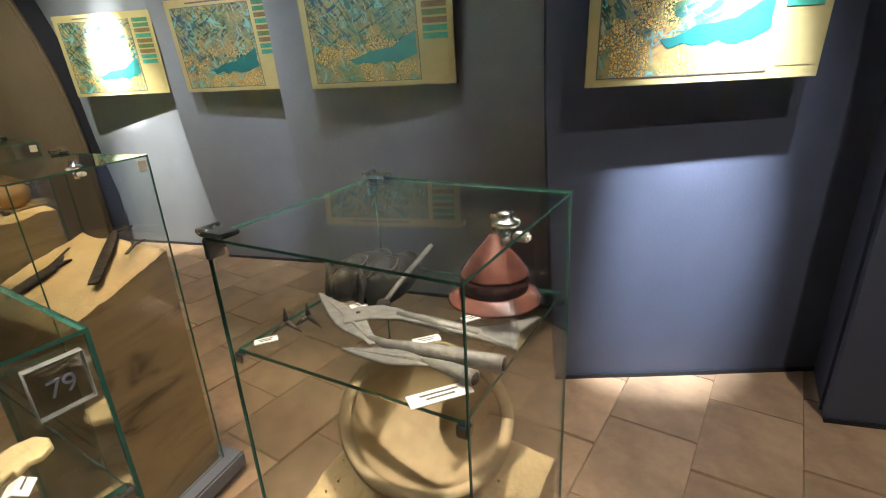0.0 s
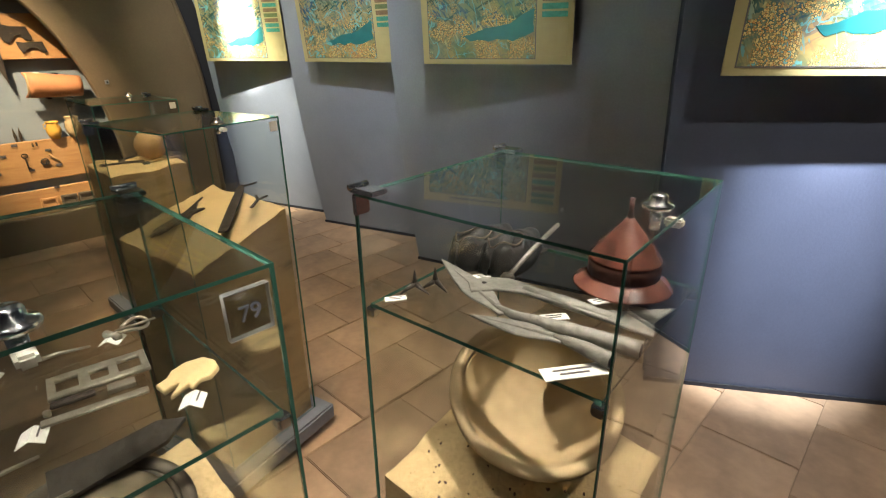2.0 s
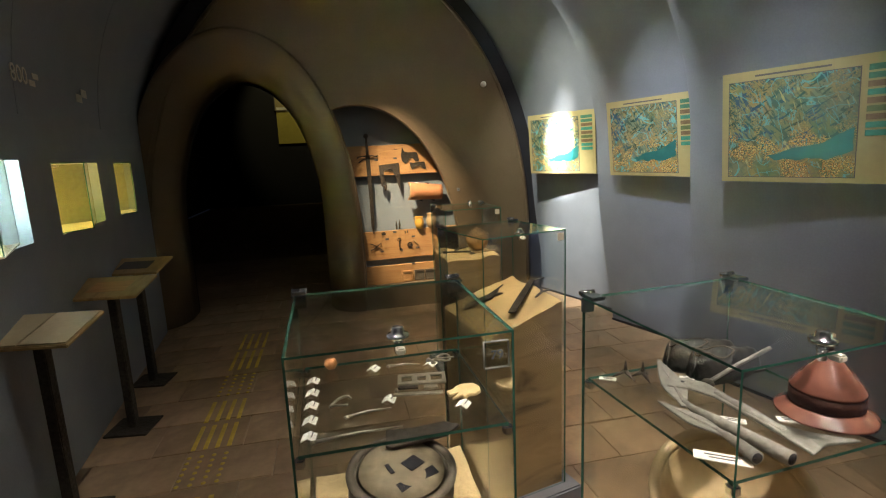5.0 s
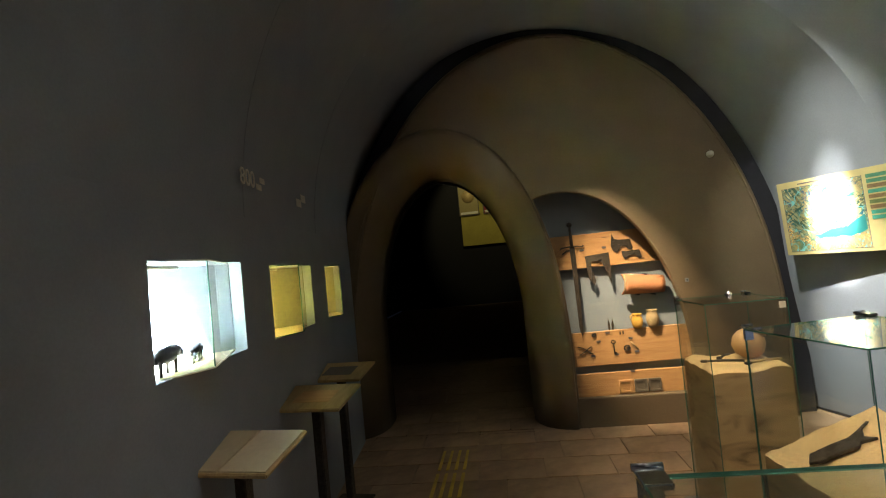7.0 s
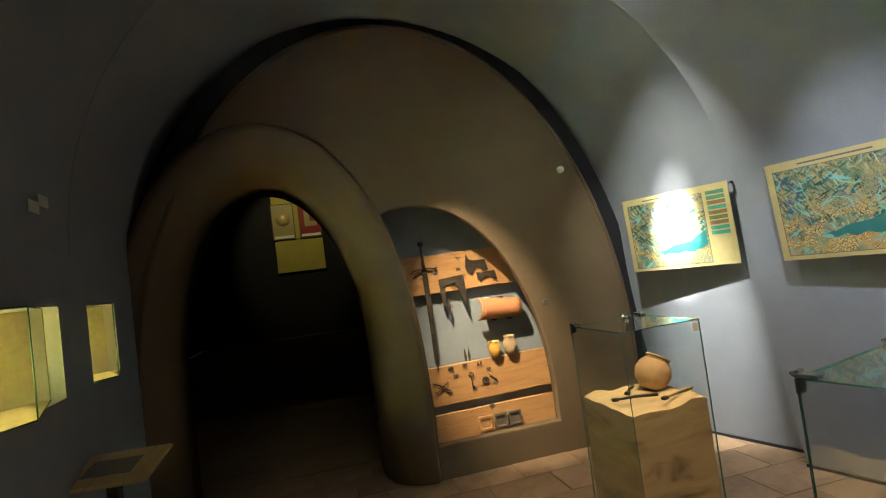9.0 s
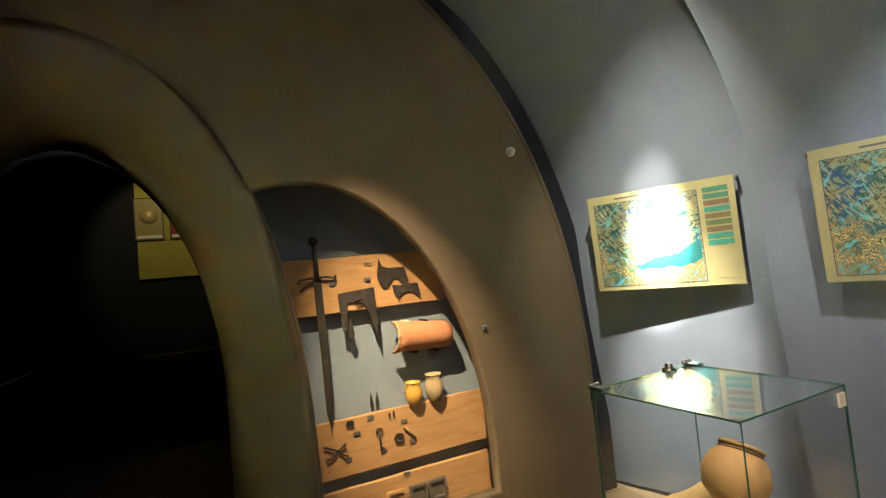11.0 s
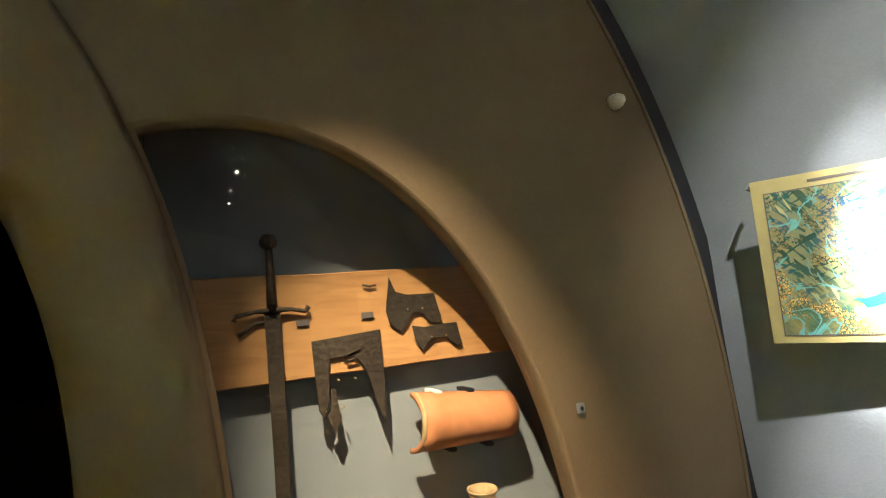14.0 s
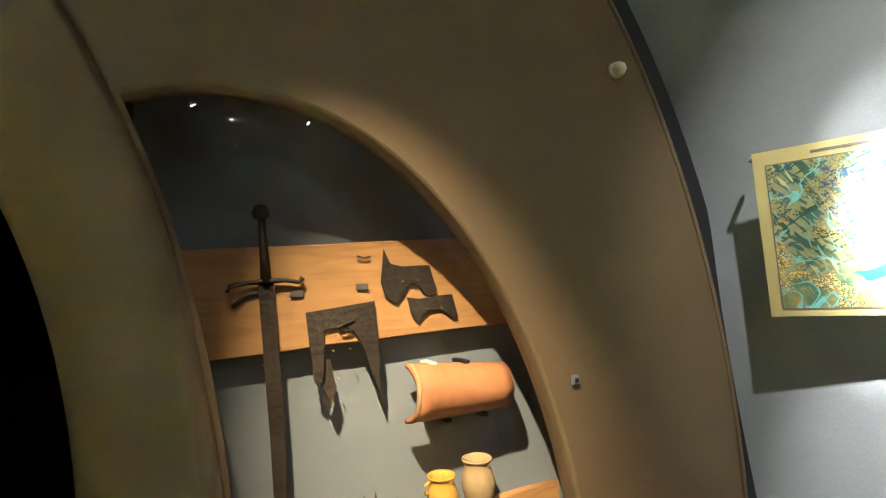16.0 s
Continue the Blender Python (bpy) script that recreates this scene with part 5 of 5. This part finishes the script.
# ---- show windows in the west partition ----
for k, (ya, yb, z0, z1) in enumerate(SHOW):
    w, h = along(yb) - along(ya), z1 - z0
    t = thing("show_window", LW @ pose(along(ya), z0, 0) @ pose(0, 0, 0, -90), "lit show window with a miniature pasture and animals behind glass", "diorama", "show windows")
    dp = -0.30
    # local x along the wall, y away from the room, z up
    part("back", sheet([[(0, -dp, z) for z in (-0.01, h + 0.01)], [(w * 0.62, -dp, z) for z in (-0.01, h + 0.01)]], False), PALE, t, None, "painted pale sky")
    hills = [(0, 0.0), (w * 0.62, 0.0), (w * 0.62, h * 0.50)] + [(w * 0.62 * (1 - i / 10), h * (0.48 + 0.06 * math.sin(i * 1.3 + k))) for i in range(1, 10)] + [(0, h * 0.52)]
    part("painted_hills", plate([hills], 0.004), SKYBLUE, t, pose(0, -dp - 0.006, 0) @ UP, "painted green hills")
    for name, rows in (("side_panel", [[(w * 0.62, -dp, z) for z in (0, h)], [(w, 0.0, z) for z in (0, h)]]), ("side_panel", [[(0, -dp, z) for z in (0, h)], [(0, 0, z) for z in (0, h)]])):
        # first window: darker grey for the shade on panels its lamp misses
        solid(part(name, sheet(rows, False), GREY if k == 0 else DRAB, t), 0.006, 0)
    for name, z, mt in (("tray", 0.0, TAN), ("roof", h, GREY)):
        solid(part(name, sheet([[(0, -dp, z), (0, 0.0, z)], [(w * 0.36, -dp, z), (w * 0.36, -0.13, z)], [(w, -dp, z), (w, 0.0, z)]], False), mt, t), 0.008, 0)
    for x0, y0, x1, y1 in ((0.0, 0.0, w * 0.36, -0.13), (w * 0.36, -0.13, w, 0.0)):
        g = part("glass_pane", sheet([[(x0, y0, z) for z in (0, h)], [(x1, y1, z) for z in (0, h)]], False), PANE, t)
        g.visible_shadow = False
        for z in (0.0, h):
            part("glass_edge", tube([(x0, y0, z), (x1, y1, z)], 0.004, 6), EDGE if k else WHITE, t)
    part("glass_corner", tube([(w * 0.36, -0.13, 0), (w * 0.36, -0.13, h)], 0.003, 6), EDGE, t)
    lamp = part("lamp_strip", box(w * 0.4, 0.03, 0.014, 0.003), WHITE, t, pose(w * 0.3, 0.05, h - 0.022))
    at = LW @ pose(along(ya) + w * 0.32, z0, 0) @ pose(0, 0, 0, -90)
    eye = at @ Vector((0, 0.08, h - 0.045))
    area("show_light", eye, at @ Vector((0, 0.29, h * 0.25)), (2000, 34.0, 17.0)[k], ((0.60, 0.80, 1.0), (1.0, 0.82, 0.40), (1.0, 0.82, 0.40))[k], w * 0.4, 0.05, (110, 75, 75)[k])
    for i, (u, v, s) in enumerate(((0.22, 0.0, 1.25), (0.56, 0.03, 1.0), (0.70, 0.06, 0.85)) if k == 0 else ((0.22, 0.10, 0.8), (0.3, 0.17, 0.6)) if k == 1 else ((0.3, 0.10, 0.7),)):
        bull = thing("toy_bull", LW @ pose(along(ya) + u * w, z0, 0) @ pose(0, 0, 0, -90) @ pose(0, v, 0.005, 0, 0, 12 * i), "small dark brown model bull standing in the show window", "model animal", "model animals")
        sc = 0.09 * s
        part("body", tube([(-0.7 * sc, 0, 0.55 * sc), (-0.4 * sc, 0, 0.6 * sc), (0.2 * sc, 0, 0.62 * sc), (0.6 * sc, 0, 0.72 * sc)], 0.26 * sc, 10, (0.6, 0.95, 1.1, 0.8)), LEATHER, bull)
        part("head", tube([(0.6 * sc, 0, 0.72 * sc), (0.85 * sc, 0, 0.6 * sc), (1.0 * sc, 0, 0.45 * sc)], 0.17 * sc, 8, (1.0, 0.9, 0.5)), LEATHER, bull)
        for s2 in (-1, 1):
            part("horn", tube([(0.78 * sc, s2 * 0.08 * sc, 0.78 * sc), (0.9 * sc, s2 * 0.2 * sc, 0.88 * sc), (1.05 * sc, s2 * 0.2 * sc, 1.0 * sc)], 0.04 * sc, 6, (1, 0.8, 0.2)), CLAY, bull)
            for lx in (-0.5, 0.35):
                part("leg", tube([(lx * sc, s2 * 0.14 * sc, 0.5 * sc), (lx * sc, s2 * 0.14 * sc, 0.0)], 0.075 * sc, 7, (1.2, 0.7)), LEATHER, bull)
        part("tail", tube([(-0.7 * sc, 0, 0.65 * sc), (-0.85 * sc, 0, 0.4 * sc), (-0.85 * sc, 0, 0.2 * sc)], 0.03 * sc, 5), LEATHER, bull)
for text, y, z, size in (("800", 2.90, 2.105, 0.12),):
    t = part("wall_lettering", letters(text, size, 0.002), LETTER, None, LW @ pose(along(y), z, 0.100))
    tagged(t, "faint pale wall figures 800", "lettering", kind="structure")
for i, y in enumerate((3.05, 3.10, 3.72, 3.82)):
    t = part("lettering_line", box(0.07 if i < 2 else 0.10, 0.03 if i < 2 else 0.05, 0.002, 0), LETTER, None, LW @ pose(along(y), 2.085 + (0.04 if i % 2 else 0.0), 0.094))
    tagged(t, "faint unreadable lettering on the wall", "lettering", kind="structure")

# ---- reading desks ----


def desk(x, y, turn, top, label, split):
    t = thing("reading_desk", pose(x, y, 0, 0, 0, turn), label, "reading desk", "reading desks")
    part("foot_plate", box(0.26, 0.24, 0.012, 0.003), IRON, t, pose(0, 0, 0), "grey steel foot plate")
    part("post", box(0.05, 0.05, top - 0.06, 0.004), IRON, t, pose(0, 0, 0.012), "dark steel post")
    part("bracket", box(0.16, 0.12, 0.02, 0.003), GREY, t, pose(0, 0, top - 0.052, 12))
    lp = part("panel", box(0.42, 0.30, 0.018, 0.004), PALEWOOD, t, pose(0, 0, top - 0.025, 12), "pale tilted wooden panel")
    if split:
        part("booklet", box(0.20, 0.28, 0.006, 0.001), BOOK, lp, pose(-0.103, 0, 0.0185), "open booklet")
        part("booklet", box(0.20, 0.28, 0.006, 0.001), BOOK, lp, pose(0.103, 0, 0.0185))
    else:
        part("print", box(0.22, 0.14, 0.001, 0), INK if y > 3.6 else WOOD, lp, pose(0, 0, 0.0185))
    return t


desk(-0.20, 2.45, -8, 0.95, "steel desk with an open booklet on a tilted panel", True)
desk(-0.22, 3.30, -8, 0.94, "steel desk with a tilted pale wooden panel", False)
desk(-0.33, 4.05, -8, 0.93, "steel desk with a tilted panel and dark printed sheet", False)

# ---- tactile path ----
for row, (ya, yb, dots) in enumerate(((1.62, 2.02, False), (2.06, 2.44, False), (2.52, 2.84, True), (2.88, 3.18, False), (3.21, 3.52, False), (3.58, 3.98, True), (4.05, 4.48, False), (4.52, 4.95, False))):
    if dots:
        t = thing("tactile_studs", pose(0.325, (ya + yb) / 2, 0), "field of small worn yellow tactile studs on the floor", "tactile paving", "tactile paving")
        me = lathe([(0.014, 0.0), (0.012, 0.004), (0.0, 0.005)], 10)
        for i in range(4):
            for j in range(6):
                part("stud", me, YELLOW, t, pose(-0.10 + 0.066 * i, (j - 2.5) * (yb - ya) / 6, 0))
    else:
        t = thing("tactile_bars", pose(0.325, (ya + yb) / 2, 0), "four worn yellow tactile guide bars on the floor", "tactile paving", "tactile paving")
        me = box(0.026, yb - ya - 0.02, 0.005, 0.002)
        for i in range(4):
            part("bar", me, YELLOW, t, pose(-0.10 + 0.066 * i, 0, 0))

# ---- ceiling lamps ----
FIXED = [s[:2] for s in SPOTS] + [((1.81, -1.54, 3.45), (2.2, -1, 0)), ((1.72, -2.30, 3.45), (2, -2, 0)), ((1.48, -3.03, 3.45), (1.5, -2.5, 0))]
for eye, target in FIXED:
    t = thing("spot_lamp", look(eye, target), "small black ceiling spot lamp on a stem", "spot lamp", "spot lamps")
    part("can", lathe([(0.0, 0.03), (0.028, 0.028), (0.030, 0.0), (0.033, 0.0), (0.035, 0.10), (0.022, 0.125), (0.0, 0.128)], 20), BLACK, t)
    part("lens", lathe([(0.0, 0.012), (0.026, 0.014), (0.026, 0.026), (0.0, 0.027)], 16), LENS, t)
    u = math.sqrt(max(0.02, 1 - ((eye[0] - CX) / 2.05) ** 2))
    part("stem", tube([Vector((0, 0, 0.06)), t.matrix_basis.inverted() @ Vector((eye[0], eye[1], SPRING + RISE * u + 0.05))], 0.006, 8), BLACK, t)

# ---- pictures beyond the doorway ----
yw = part("wall_beyond_yellow", box(1.66, 0.05, 3.0, 0.004), OLIVE, None, pose(0.21, 20.4, 2.30))
tagged(yw, "olive yellow lit wall panel in the next room", "wall", kind="structure")
for x, mt, lab in ((-0.27, CREAM, "framed poster of an ochre round on cream"), (0.66, RED, "framed dark red poster with a pale figure")):
    t = thing("framed_poster", pose(x, 20.34, 3.50), lab, "poster", "posters")
    part("sheet", box(0.74, 0.03, 1.25, 0.004), mt, t)
    part("frame", plate([[(-0.39, -0.02), (0.39, -0.02), (0.39, 1.27), (-0.39, 1.27)], [(-0.36, 0.01), (0.36, 0.01), (0.36, 1.24), (-0.36, 1.24)]], 0.05), INK, t, UP)
    part("emblem", lathe([(0.0, 0), (0.25, 0.0), (0.25, 0.01), (0.0, 0.012)], 28) if mt is CREAM else plate([[(-0.19, 0.14), (0.24, 0.14), (0.24, 0.29), (0.0, 0.34), (0.0, 0.72), (-0.19, 0.82)]], 0.01), GOLD if mt is CREAM else CREAM, t, pose(0, -0.02, 0.72, 90) if mt is CREAM else pose(0, -0.022, 0.24) @ UP)
    part("caption_strip", box(0.66, 0.015, 0.09, 0.002), PAPER, t, pose(0, -0.015, 0.03))
spot("poster_light", (0.0, 16.4, 6.4), (0.1, 20.2, 3.6), 150, (1.0, 0.86, 0.4), 50, 0.5)

# ---- pavers ----
tiles = [box(0.497, 0.357, 0.03, 0.003), box(0.497, 0.357, 0.032, 0.004)]
count = 0
rest = []
for j in range(-6, 26):
    for i in range(-4, 10):
        x, y = 0.5 * i + (0.25 if j % 2 else 0.0) + 0.05 * math.sin(j * 2.1), 0.36 * j - 0.18
        if not -1.3 < x < 4.4 or not -2.2 < y < 9.0:
            continue
        z = -0.030 + 0.0015 * math.sin(i * 5.1 + j * 3.3)
        if -0.7 < x and -0.9 < y < 6.2 and count < 300:
            count += 1
            part("paver", tiles[(i + j) % 2], STONE, floor, floor.matrix_basis.inverted() @ pose(x, y, z))
        else:
            rest.append((x, y, z))
bm = bmesh.new()
for x, y, z in rest:
    r = bmesh.ops.create_cube(bm, size=1)["verts"]
    bmesh.ops.transform(bm, matrix=Matrix.Translation((x, y, z + 0.015)) @ Matrix.Diagonal((0.496, 0.352, 0.03, 1)), verts=r)
tagged(part("pavers_far", to_mesh(bm), STONE, floor, floor.matrix_basis.inverted()), kind="stuff")
